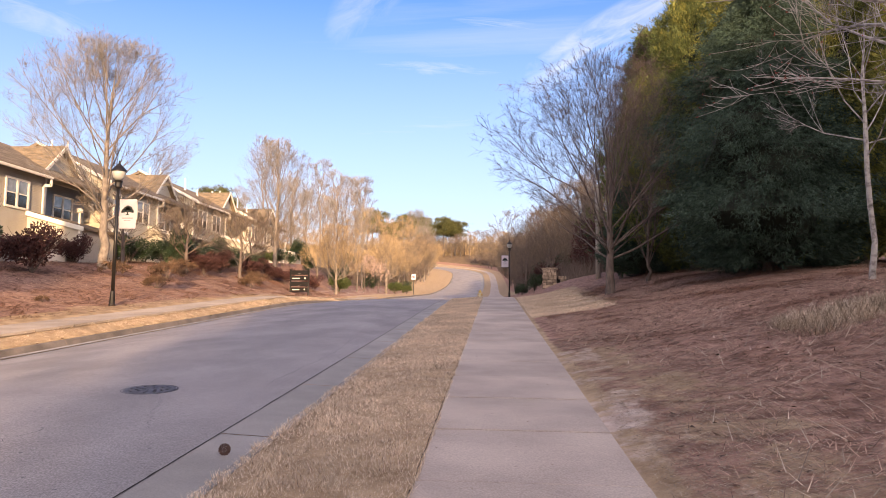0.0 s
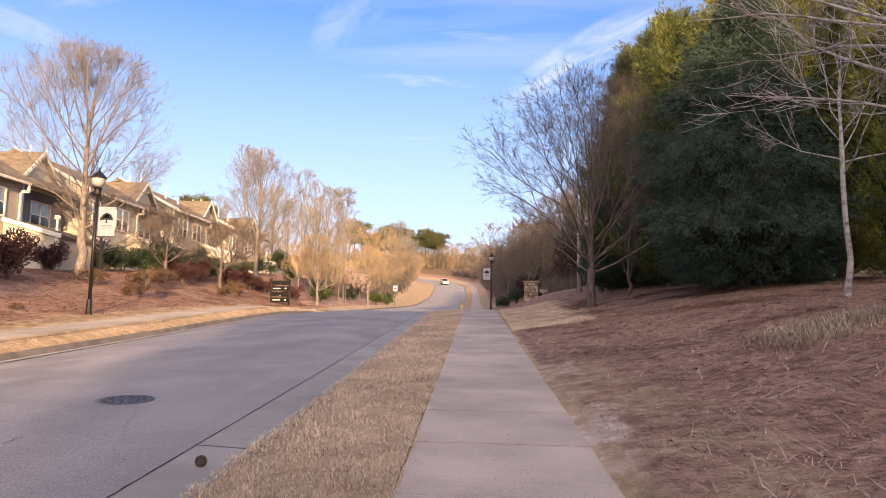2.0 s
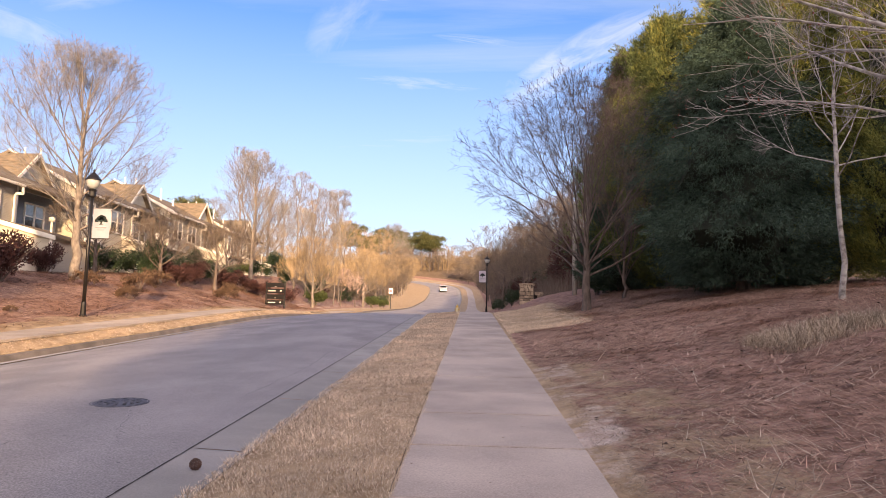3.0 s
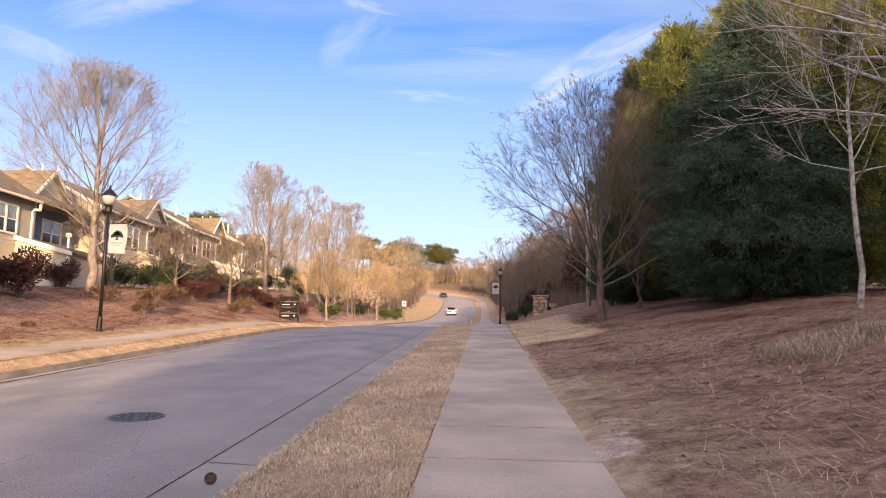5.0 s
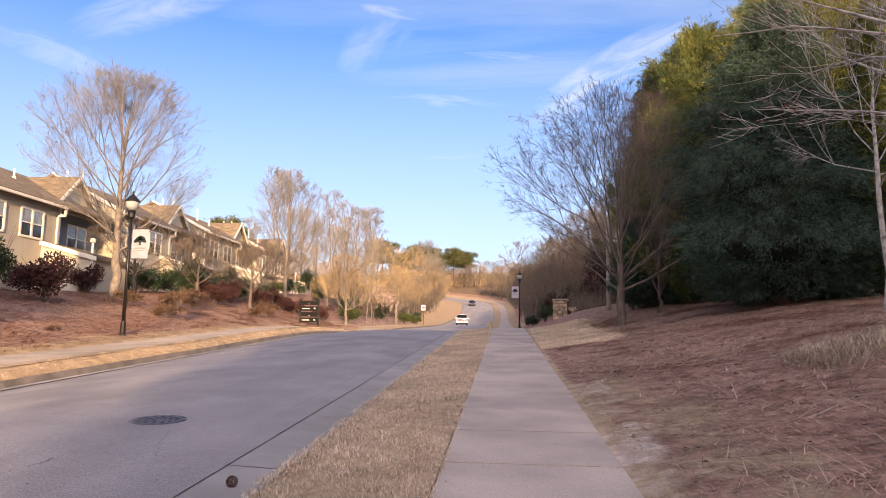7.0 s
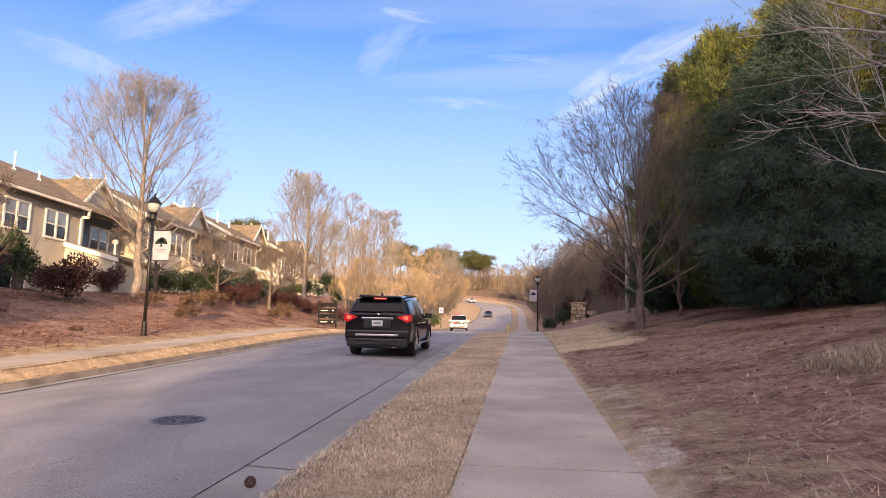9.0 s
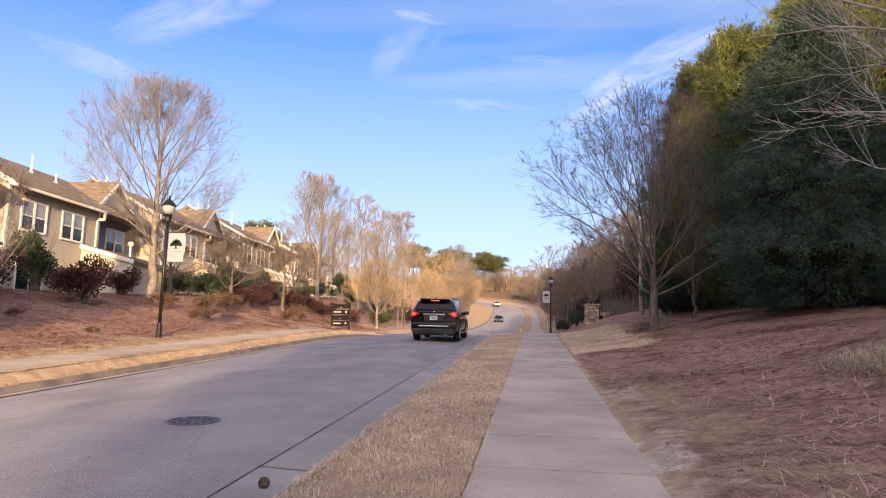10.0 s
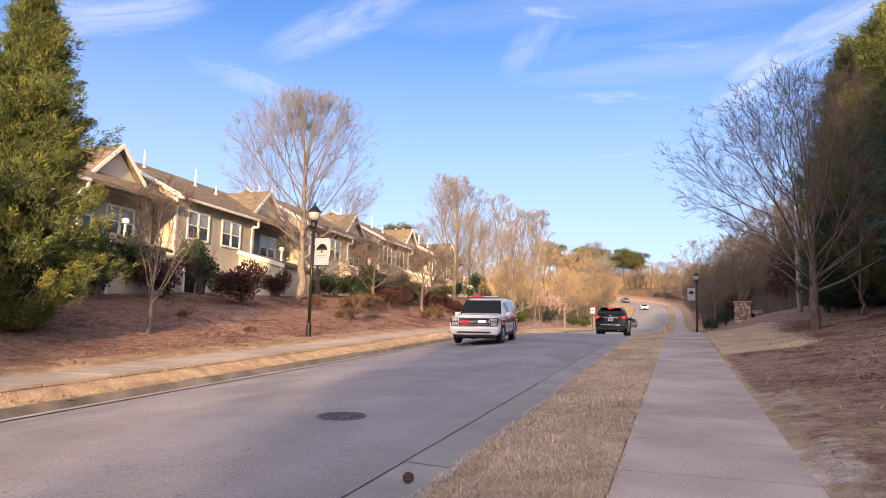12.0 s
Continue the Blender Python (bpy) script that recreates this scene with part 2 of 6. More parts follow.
SHINGLE = material("brown_roof_shingles", (0.235, 0.18, 0.12), (0.13, 0.10, 0.068), 0.95, 2.5, 5, bump=0.4, bump_scale=30, fine=0.35, stretch=(1, 0.6, 3))
GLASS = material("window_glass", (0.03, 0.04, 0.05), (0.02, 0.028, 0.035), 0.05, 2, spec=0.9)
# pale upper pane: blind behind it, and sky reflection painted into the colour
GLASS_PALE = material("window_glass_blind_and_sky", (0.30, 0.32, 0.34), (0.20, 0.22, 0.24), 0.06, 3, spec=0.9)
BLIND = material("window_blind", (0.50, 0.48, 0.44), None, 0.8)
STONE = material("tan_field_stone", (0.42, 0.32, 0.23), (0.24, 0.18, 0.13), 0.9, 5, 6, bump=0.8, bump_scale=25, rand=0.35)
MORTAR = material("mortar", (0.035, 0.03, 0.027), None, 0.95, 12, bump=0.4)
WOODPOLE = material("weathered_pole", (0.36, 0.32, 0.28), (0.24, 0.21, 0.18), 0.9, 6, stretch=(1, 1, 0.2))
IRON = material("cast_iron", (0.16, 0.155, 0.175), (0.08, 0.078, 0.09), 0.6, 20, metal=0.5, bump=0.5, bump_scale=60)
CONE_MAT = material("pine_cone_scales", (0.17, 0.09, 0.065), (0.05, 0.026, 0.02), 0.8, 30)
HYDRANT_BODY = material("pale_hydrant_paint", (0.62, 0.55, 0.36), (0.5, 0.44, 0.28), 0.5, 6)
HYDRANT_CAP = material("yellow_hydrant_paint", (0.55, 0.36, 0.08), None, 0.5, 6)
CAR_BLACK = material("black_car_paint", (0.007, 0.007, 0.010), (0.005, 0.005, 0.008), 0.12, 3, spec=0.4, coat=0.35)
CAR_WHITE = material("white_car_paint", (0.82, 0.80, 0.79), (0.77, 0.75, 0.74), 0.3, 3, coat=0.4)
CAR_GREY = material("dark_grey_car_paint", (0.045, 0.05, 0.055), (0.04, 0.045, 0.05), 0.2, 3, metal=0.5, coat=1.0)
CAR_SILVER = material("silver_car_paint", (0.55, 0.55, 0.55), (0.5, 0.5, 0.5), 0.25, 3, metal=0.5, coat=1.0)
CAR_GLASS = material("tinted_car_glass", (0.008, 0.009, 0.011), (0.006, 0.007, 0.009), 0.05, 2, spec=0.5)
CHROME = material("chrome", (0.75, 0.75, 0.76), (0.7, 0.7, 0.71), 0.12, 3, metal=1.0)
TYRE = material("tyre_rubber", (0.018, 0.017, 0.017), (0.012, 0.012, 0.012), 0.85, 20)
PLASTIC = material("black_plastic_trim", (0.02, 0.02, 0.021), None, 0.55, 10)
RED_LIGHT = material("red_tail_lens", (0.45, 0.015, 0.02), (0.4, 0.01, 0.015), 0.2, 3, emit=(1, 0.03, 0.03), emit_power=0.1)
BRAKE_LIGHT = material("lit_brake_lamp", (0.6, 0.03, 0.03), None, 0.2, 3, emit=(1, 0.09, 0.04), emit_power=1.4)
FLASH_RED = material("red_warning_light", (0.5, 0.015, 0.03), None, 0.2, 3, emit=(1, 0.012, 0.03), emit_power=0.8)
FLASH_WHITE = material("white_warning_light", (0.9, 0.9, 0.9), None, 0.2, 3, emit=(1, 0.95, 0.9), emit_power=0.9)
HEAD_LAMP = material("headlamp_lens", (0.4, 0.4, 0.4), (0.12, 0.12, 0.12), 0.1, 8, emit=(1, 0.95, 0.85), emit_power=0.08)
PLATE = material("number_plate", (0.75, 0.74, 0.74), (0.6, 0.6, 0.62), 0.5, 9)
RED_STRIPE = material("red_vehicle_stripe", (0.45, 0.03, 0.06), None, 0.3, 3, coat=1.0)
DARK_WOOD = material("black_fence_metal", (0.02, 0.019, 0.02), None, 0.5)
AC_MAT = material("grey_utility_metal", (0.5, 0.49, 0.46), None, 0.6)


def siding(name, base, other):
    """Lap siding: boards 0.17 m high, each with a lower lip."""
    m = material(name, base, other, 0.6, 1.2, 4, fine=0.04)
    nt = m.node_tree
    N, L = nt.nodes.new, nt.links.new
    tc, sep = N("ShaderNodeTexCoord"), N("ShaderNodeSeparateXYZ")
    L(tc.outputs["Object"], sep.inputs[0])
    d = N("ShaderNodeMath"); d.operation = "DIVIDE"; d.inputs[1].default_value = 0.17
    fr = N("ShaderNodeMath"); fr.operation = "FRACT"
    L(sep.outputs["Z"], d.inputs[0]); L(d.outputs[0], fr.inputs[0])
    bp = N("ShaderNodeBump"); bp.inputs["Strength"].default_value, bp.inputs["Distance"].default_value = 1.0, 0.03
    bp.invert = True
    L(fr.outputs[0], bp.inputs["Height"]); L(bp.outputs[0], nt.nodes["Principled BSDF"].inputs["Normal"])
    return m


SIDING_TAN = siding("tan_lap_siding", (0.42, 0.385, 0.32), (0.37, 0.335, 0.28))
SIDING_BLUE = siding("grey_blue_lap_siding", (0.24, 0.26, 0.29), (0.20, 0.22, 0.25))
SIDING_CREAM = siding("cream_lap_siding", (0.52, 0.465, 0.37), (0.47, 0.42, 0.33))


def ground_material():
    """Pine straw, thin dormant lawn, red clay and forest litter, mixed by the strip they lie in."""
    m = bpy.data.materials.new("ground_cover")
    m.use_nodes = True
    nt = m.node_tree
    N, L = nt.nodes.new, nt.links.new
    b = nt.nodes["Principled BSDF"]
    b.inputs["Roughness"].default_value, b.inputs["Specular IOR Level"].default_value = 0.95, 0.1
    tc = N("ShaderNodeTexCoord")

    def two(a, c, scale):
        n = N("ShaderNodeTexNoise"); n.inputs["Scale"].default_value, n.inputs["Detail"].default_value = scale, 7
        n.inputs["Roughness"].default_value = 0.7
        L(tc.outputs["Object"], n.inputs["Vector"])
        r = N("ShaderNodeValToRGB")
        r.color_ramp.elements[0].position, r.color_ramp.elements[1].position = 0.38, 0.62
        r.color_ramp.elements[0].color, r.color_ramp.elements[1].color = (*a, 1), (*c, 1)
        L(n.outputs["Fac"], r.inputs[0])
        return r.outputs[0]
    straw = two((0.19, 0.112, 0.087), (0.45, 0.285, 0.22), 4.0)
    lawn = two((0.33, 0.24, 0.155), (0.54, 0.41, 0.27), 2.2)
    clay = two((0.50, 0.38, 0.31), (0.72, 0.62, 0.55), 3.0)
    edge = N("ShaderNodeTexNoise"); edge.inputs["Scale"].default_value, edge.inputs["Detail"].default_value = 1.6, 8
    edge.inputs["Roughness"].default_value = 0.7
    L(tc.outputs["Object"], edge.inputs["Vector"])

    def mask(name):
        at = N("ShaderNodeAttribute"); at.attribute_name = name
        a = N("ShaderNodeMath"); a.operation = "ADD"
        s = N("ShaderNodeMath"); s.operation = "SUBTRACT"; s.inputs[1].default_value = 0.5
        L(edge.outputs["Fac"], s.inputs[0]); L(at.outputs["Fac"], a.inputs[0]); L(s.outputs[0], a.inputs[1])
        r = N("ShaderNodeMapRange"); r.inputs["From Min"].default_value, r.inputs["From Max"].default_value = 0.42, 0.58
        L(a.outputs[0], r.inputs["Value"])
        return r.outputs[0]
    litter = two((0.12, 0.085, 0.055), (0.26, 0.185, 0.115), 1.4)
    m0, m1, m2 = N("ShaderNodeMix"), N("ShaderNodeMix"), N("ShaderNodeMix")
    m0.data_type = m1.data_type = m2.data_type = "RGBA"
    L(mask("litter"), m0.inputs["Factor"]); L(straw, m0.inputs["A"]); L(litter, m0.inputs["B"])
    L(mask("lawn"), m1.inputs["Factor"]); L(m0.outputs["Result"], m1.inputs["A"]); L(lawn, m1.inputs["B"])
    L(mask("clay"), m2.inputs["Factor"]); L(m1.outputs["Result"], m2.inputs["A"]); L(clay, m2.inputs["B"])
    L(m2.outputs["Result"], b.inputs["Base Color"])
    n = N("ShaderNodeTexNoise"); n.inputs["Scale"].default_value, n.inputs["Detail"].default_value = 30, 5
    L(tc.outputs["Object"], n.inputs["Vector"])
    bp = N("ShaderNodeBump"); bp.inputs["Strength"].default_value, bp.inputs["Distance"].default_value = 0.8, 0.04
    L(n.outputs["Fac"], bp.inputs["Height"])
    nm = N("ShaderNodeTexNoise"); nm.inputs["Scale"].default_value, nm.inputs["Detail"].default_value = 5, 4
    L(tc.outputs["Object"], nm.inputs["Vector"])
    bq = N("ShaderNodeBump"); bq.inputs["Strength"].default_value, bq.inputs["Distance"].default_value = 0.6, 0.12
    L(nm.outputs["Fac"], bq.inputs["Height"]); L(bp.outputs[0], bq.inputs["Normal"]); L(bq.outputs[0], b.inputs["Normal"])
    return m


GROUND = ground_material()

# ---------- lie of the land ----------
ROAD_Z = [(-120, -7.7), (0, -0.22), (24, 1.28), (30, 1.67), (35, 1.95), (39, 2.06), (47, 2.09), (55, 2.16), (62, 2.42), (70, 2.74), (80, 3.03), (90, 3.35), (105, 3.85),
          (120, 4.45), (131, 5.2), (150, 6.6), (165, 8.0), (176, 9.4), (187, 11.0), (210, 13.4), (240, 16.5), (300, 24.5), (420, 31.0), (2500, 34.0)]
ROAD_X = [(-120, -6.1), (160, -6.1), (187, -6.7), (199, -7.6), (210, -9.3), (222, -12.5), (235, -19.0), (250, -29.0), (265, -42.0), (2500, -44.0)]
BANK = [(-400, 4.5), (-60, 2.8), (-30, 2.1), (-18, 1.9), (-14, 1.72), (-11, 1.12), (-8.3, 0.45), (-6.2, 0.17), (-4.15, 0.13), (4.15, 0.13),
        (5.6, 0.25), (7.15, 0.25), (9.0, 0.54), (11.0, 1.0), (14.0, 1.6), (18.0, 2.0), (40, 2.6), (400, 5.0)]


def table(tab, v, w):
    a, b = np.array([p[0] for p in tab]), np.array([p[1] for p in tab])
    return sum(np.interp(v + k * w, a, b) for k in (-2, -1, 0, 1, 2)) / 5


def road_z(y):
    return table(ROAD_Z, y, 1.0 + np.clip(np.asarray(y, float) - 60, 0, 60) * 0.06)


def road_x(y):
    return table(ROAD_X, y, 0.5 + np.clip(np.asarray(y, float) - 100, 0, 60) * 0.05)


def step01(v, a, b):
    t = np.clip((np.asarray(v, float) - a) / (b - a), 0, 1)
    return t * t * (3 - 2 * t)


def cross_fall(u, y):
    """How far the road's far half and its kerb dip below the datum; the verge climbs back to the pavement."""
    u = np.asarray(u, float)
    share = np.clip((-u - 0.6) / 3.1, 0, 1) * np.clip((u + 4.64) / 0.44, 0, 1)
    return 0.22 * share * (1 - step01(y, 28, 75))


def ground(x, y):
    u = np.asarray(x, float) - road_x(y)
    z = road_z(y) + table(BANK, u, 0.12)
    z = z + step01(-u, 9.5, 14.5) * 0.045 * np.clip(np.asarray(y, float) - 34, 0, 38)
    z = z + step01(u, 8.0, 11.5) * 0.55 * step01(y, 24, 48)
    return z - cross_fall(u, y)


def gz(x, y):
    return float(ground(x, y))


# ---------- mesh helpers ----------
def mesh_obj(name, verts, faces, mat, parent=None, label="", smooth=False):
    me = bpy.data.meshes.new(name)
    me.from_pydata(verts, [], faces)
    me.update()
    if smooth:
        me.polygons.foreach_set("use_smooth", [True] * len(me.polygons))
    for k in (mat if isinstance(mat, (list, tuple)) else [mat]):
        me.materials.append(k)
    ob = new(name, me)
    if parent:
        ob.parent = parent
    if label:
        ob["label"] = label
    return ob


def part(name, bm, mat, parent=None, label="", smooth=False):
    me = bpy.data.meshes.new(name)
    bm.normal_update()
    bm.to_mesh(me)
    bm.free()
    if smooth:
        me.polygons.foreach_set("use_smooth", [True] * len(me.polygons))
    me.materials.append(mat)
    ob = new(name, me)
    if parent:
        ob.parent = parent
    if label:
        ob["label"] = label
    return ob


def thing(name, label, category, at, group="", rz=0.0):
    e = new(name)
    e.matrix_basis = pose(*at, 0, 0, rz)
    return tagged(e, label, category, group)


def box(bm, x0, x1, y0, y1, z0, z1, bevel=0.0):
    vs = bmesh.ops.create_cube(bm, size=1)["verts"]
    for v in vs:
        v.co = Vector((x0 + (v.co.x + 0.5) * (x1 - x0), y0 + (v.co.y + 0.5) * (y1 - y0), z0 + (v.co.z + 0.5) * (z1 - z0)))
    if bevel:
        es = list({e for v in vs for e in v.link_edges})
        bmesh.ops.bevel(bm, geom=es, offset=bevel, segments=2, affect="EDGES", profile=0.5)
    return vs


def boxes(*rows, bevel=0.0):
    bm = bmesh.new()
    for r in rows:
        box(bm, *r, bevel=bevel)
    return bm


def lathe(profile, n=16, at=(0, 0, 0)):
    """Turned solid from (radius, height) rows."""
    bm = bmesh.new()
    rings = []
    for r, z in profile:
        rings.append([bm.verts.new((at[0] + r * math.cos(2 * math.pi * k / n), at[1] + r * math.sin(2 * math.pi * k / n), at[2] + z)) for k in range(n)])
    for a, b in zip(rings, rings[1:]):
        for k in range(n):
            bm.faces.new((a[k], a[(k + 1) % n], b[(k + 1) % n], b[k]))
    bm.faces.new(rings[0][::-1]), bm.faces.new(rings[-1])
    return bm


def prism(poly, x0, x1, axis="x"):
    """Solid from an outline in two axes, drawn out along the third."""
    bm = bmesh.new()
    f = {"x": lambda a, b, c: (c, a, b), "y": lambda a, b, c: (a, c, b), "z": lambda a, b, c: (a, b, c)}[axis]
    A = [bm.verts.new(f(a, b, x0)) for a, b in poly]
    B = [bm.verts.new(f(a, b, x1)) for a, b in poly]
    n = len(poly)
    bm.faces.new(A), bm.faces.new(B[::-1])
    for k in range(n):
        bm.faces.new((A[k], B[k], B[(k + 1) % n], A[(k + 1) % n]))
    bmesh.ops.recalc_face_normals(bm, faces=bm.faces)
    return bm


# ---------- ground, road, pavements ----------
def build_ground():
    ys = np.concatenate([np.arange(-120, -8, 8.0), np.arange(-8, 36, 0.4), np.arange(36, 80, 1.0), np.arange(80, 270, 2.5), [280, 300, 330, 370, 420, 500, 650, 900, 1300, 1800, 2500]])
    us = np.concatenate([[-2400, -1400, -800, -400, -220, -120, -80, -60, -45, -36], np.arange(-30, -12, 1.0), np.arange(-12, -4.7, 0.4), [-4.63, -4.4, -4.16, -4.1, -3.9, -2, 2, 3.9, 4.1, 4.16],
                         np.arange(4.4, 12, 0.3), np.arange(12, 24, 0.8), [26, 30, 36, 45, 60, 80, 120, 220, 400, 800, 1400, 2400]])
    U, Y = np.meshgrid(us, ys)
    X = U + road_x(Y)
    Z = ground(X, Y)
    Z = np.where(np.abs(U) < 4.12, Z - 0.3, Z)
    slab = ((U > 5.62) & (U < 7.12)) | ((U < -4.62) & (U > -6.08))
    Z = np.where(slab & (Y < 235), Z - 0.05, Z)
    rough = np.array([noise.noise(Vector((x * 0.8, y * 0.8, 0))) * 0.05 + noise.noise(Vector((x * 2.3, y * 2.3, 5))) * 0.025 for x, y in zip(X.ravel(), Y.ravel())]).reshape(X.shape)
    Z = Z + rough * step01(np.abs(U - 0.2), 7.4, 9.0)
    ny, nx = X.shape
    verts = np.stack([X, Y, Z], -1).reshape(-1, 3).tolist()
    faces = [(j * nx + i, j * nx + i + 1, (j + 1) * nx + i + 1, (j + 1) * nx + i) for j in range(ny - 1) for i in range(nx - 1)]
    ob = mesh_obj("ground", verts, faces, GROUND, smooth=True)
    # which cover lies where
    wob = 0.5 * np.sin(Y * 0.35) + 0.3 * np.sin(Y * 0.9 + 1)
    lawn = ((U > 4) & (U < 7.2)).astype(float)
    lawn = np.maximum(lawn, ((U < -4) & (U > -7.0 - 0.3 * wob)).astype(float))
    lawn = np.maximum(lawn, step01(8.7 + 0.4 * wob - U, -0.5, 0.5) * (U > 7.1) * step01(12.5 - Y, -1, 1) * 0.5)
    lawn = np.maximum(lawn, step01(9.9 - U, -0.5, 0.5) * (U > 7.1) * step01(Y, 19.5, 22) * step01(34 - Y, -1, 1))
    lawn = np.maximum(lawn, ((U < -4) & (U > -10.5) & (Y > 110)).astype(float))
    lawn = np.maximum(lawn, ((U > 7) & (U < 9) & (Y > 70)).astype(float) * 0.6)
    clay = ((U > 7.0) & (U < 7.75)).astype(float) * step01(Y, 3, 4) * step01(13 - Y, -1, 1) * 0.43
    clay = np.maximum(clay, ((U < -6) & (U > -10)).astype(float) * (Y > 55) * (Y < 110) * 0.42)
    clay = np.maximum(clay, 0.95 * np.exp(-(((U - 7.45) / 0.3) ** 2 + ((Y - 6.9) / 0.6) ** 2)))
    litter = step01(Y, 66, 84) * (np.abs(U) > 10.5)
    for nm, arr in (("lawn", lawn), ("clay", clay), ("litter", litter)):
        at = ob.data.attributes.new(nm, "FLOAT", "POINT")
        at.data.foreach_set("value", arr.ravel().astype(np.float32))
    tagged(ob, "pine-straw banks and dormant lawn on rolling ground", "ground", kind="structure")


build_ground()


def strip(name, us, zs, ys, mat, parent=None, label=""):
    """A band that follows the road: offsets us with heights zs above the road's datum."""
    ys = np.asarray(ys)
    cx, cz = road_x(ys), road_z(ys)
    verts = [(float(cx[j] + u), float(y), float(cz[j] + z - cross_fall(u, y))) for j, y in enumerate(ys) for u, z in zip(us, zs)]
    n = len(us)
    faces = [(j * n + i, j * n + i + 1, (j + 1) * n + i + 1, (j + 1) * n + i) for j in range(len(ys) - 1) for i in range(n - 1)]
    return mesh_obj(name, verts, faces, mat, parent, label)


ROAD_YS = np.concatenate([np.arange(-80, -8, 6.0), np.arange(-8, 60, 1.0), np.arange(60, 264, 2.0)])
road = strip("road", [-3.75, -2, 0, 2, 3.36], [-0.02, 0.05, 0.07, 0.05, -0.012], ROAD_YS, ASPHALT)
tagged(road, "worn grey asphalt two-lane road, gently crowned", "road", kind="structure")


def kerb_profile(s):
    return ([s * 3.356, s * 3.86, s * 4.0, s * 4.12, s * 4.16], [-0.008, -0.03, 0.06, 0.115, -0.1]) if s > 0 else \
           ([s * 4.16, s * 4.16, s * 4.05, s * 4.0, s * 3.985], [-0.1, 0.115, 0.105, -0.015, -0.015])


def build_kerbs():
    for s, nm in ((1, "kerb"), (-1, "kerb_far_side")):
        us, zs = kerb_profile(s)
        mat = GUTTER if s > 0 else KERB_WORN
        ys = np.concatenate([np.arange(-80, -8.9, 6.0), [-9.0]])
        base = strip(nm, us, zs, np.concatenate([np.arange(60.05, 264, 2.0)]), mat)
        tagged(base, "cast concrete kerb and gutter", "kerb", kind="structure")
        if s < 0:
            strip("gutter_pan", [-3.985, -3.79], [-0.014, -0.010], ROAD_YS, GUTTER, base)
            strip("gutter_seam", [-3.795, -3.745], [-0.03, -0.03], ROAD_YS, MORTAR, base)
        strip("kerb_length", us, zs, ys, mat, base)
        for k in range(23):
            y0 = -9.0 + k * 3.0 + 1.0
            strip("kerb_length", us, zs, [y0 + (0.012 if s > 0 else 0.004), y0 + 1.5, y0 + (2.988 if s > 0 else 2.996)], mat, base)


def build_pavement(name, u0, u1, dz, y_first, n, y_end, label, mat=CONCRETE):
    """Slabs 1.52 m long with sunk joints and worn edges, each a piece."""
    bed = strip(name, [u0 + 0.02, u1 - 0.02], [dz - 0.055, dz - 0.055], np.arange(-20, y_end, 1.0), MORTAR)
    tagged(bed, label, "pavement", kind="structure")
    # dark ribbon: gap between slab and grass, with the grass's shadow painted in
    ys = np.arange(2.0, 46.0, 0.11)
    jag = np.random.RandomState(4)
    for u, sgn in ((u0, -1),) if u0 > 0 else ():
        edge = []
        for y in ys:
            base = float(road_x(y)) + u
            zz = float(road_z(y)) + dz + 0.004
            edge += [(base + sgn * 0.002, y, zz - 0.03), (base + sgn * jag.uniform(0.004, 0.018), y, zz)]
        mesh_obj("edge_gap_shade", edge, [(2 * i, 2 * i + 1, 2 * i + 3, 2 * i + 2) for i in range(len(ys) - 1)], MORTAR, bed)
    rng = random.Random(5)
    for k in range(n):
        y0, y1 = y_first + 1.52 * k + 0.017, y_first + 1.52 * (k + 1) - 0.017
        dj = rng.uniform(-0.004, 0.004)
        rows = []
        for y, lift in ((y0, -0.054), (y0 + 0.001, -0.004), (y0 + 0.006, 0.0), (y1 - 0.006, 0.0), (y1 - 0.001, -0.004), (y1, -0.054)):
            for u, lf in ((u0, -0.06), (u0 + 0.002, -0.004), (u0 + 0.006, 0), (u1 - 0.006, 0), (u1 - 0.002, -0.004), (u1, -0.06)):
                rows.append((float(road_x(y)) + u, y, float(road_z(y)) + dz + dj + min(lift, lf)))
        faces = [(j * 6 + i, j * 6 + i + 1, (j + 1) * 6 + i + 1, (j + 1) * 6 + i) for j in range(5) for i in range(5)]
        mesh_obj("slab", rows, faces, mat, bed)
    yy = y_first + 1.52 * n
    if y_end - yy > 4:
        strip("slab", [u0, u1], [dz, dz], np.arange(yy, y_end, 1.9), mat, bed)


build_kerbs()
build_pavement("pavement", 5.58, 7.14, 0.25, 4.80 - 1.52 * 6, 45, 245, "tan-grey concrete slab pavement beside a grass verge")
build_pavement("pavement_far_side", -6.1, -4.6, 0.16, 0.5, 42, 66, "tan concrete slab pavement along the straw bank", CONCRETE_TAN)


# ---------- plants ----------
def tube(verts, faces, pts, radii, n):
    """A tapered tube round a polyline, appended to verts and faces."""
    base = len(verts)
    for i, p in enumerate(pts):
        d = (pts[min(i + 1, len(pts) - 1)] - pts[max(i - 1, 0)])
        d = d.normalized() if d.length > 1e-6 else Vector((0, 0, 1))
        a = d.orthogonal().normalized()
        b = d.cross(a)
        for k in range(n):
            t = 2 * math.pi * k / n
            verts.append(tuple(p + (a * math.cos(t) + b * math.sin(t)) * radii[i]))
    for i in range(len(pts) - 1):
        for k in range(n):
            q, r = base + i * n + k, base + i * n + (k + 1) % n
            faces.append((q, r, r + n, q + n))


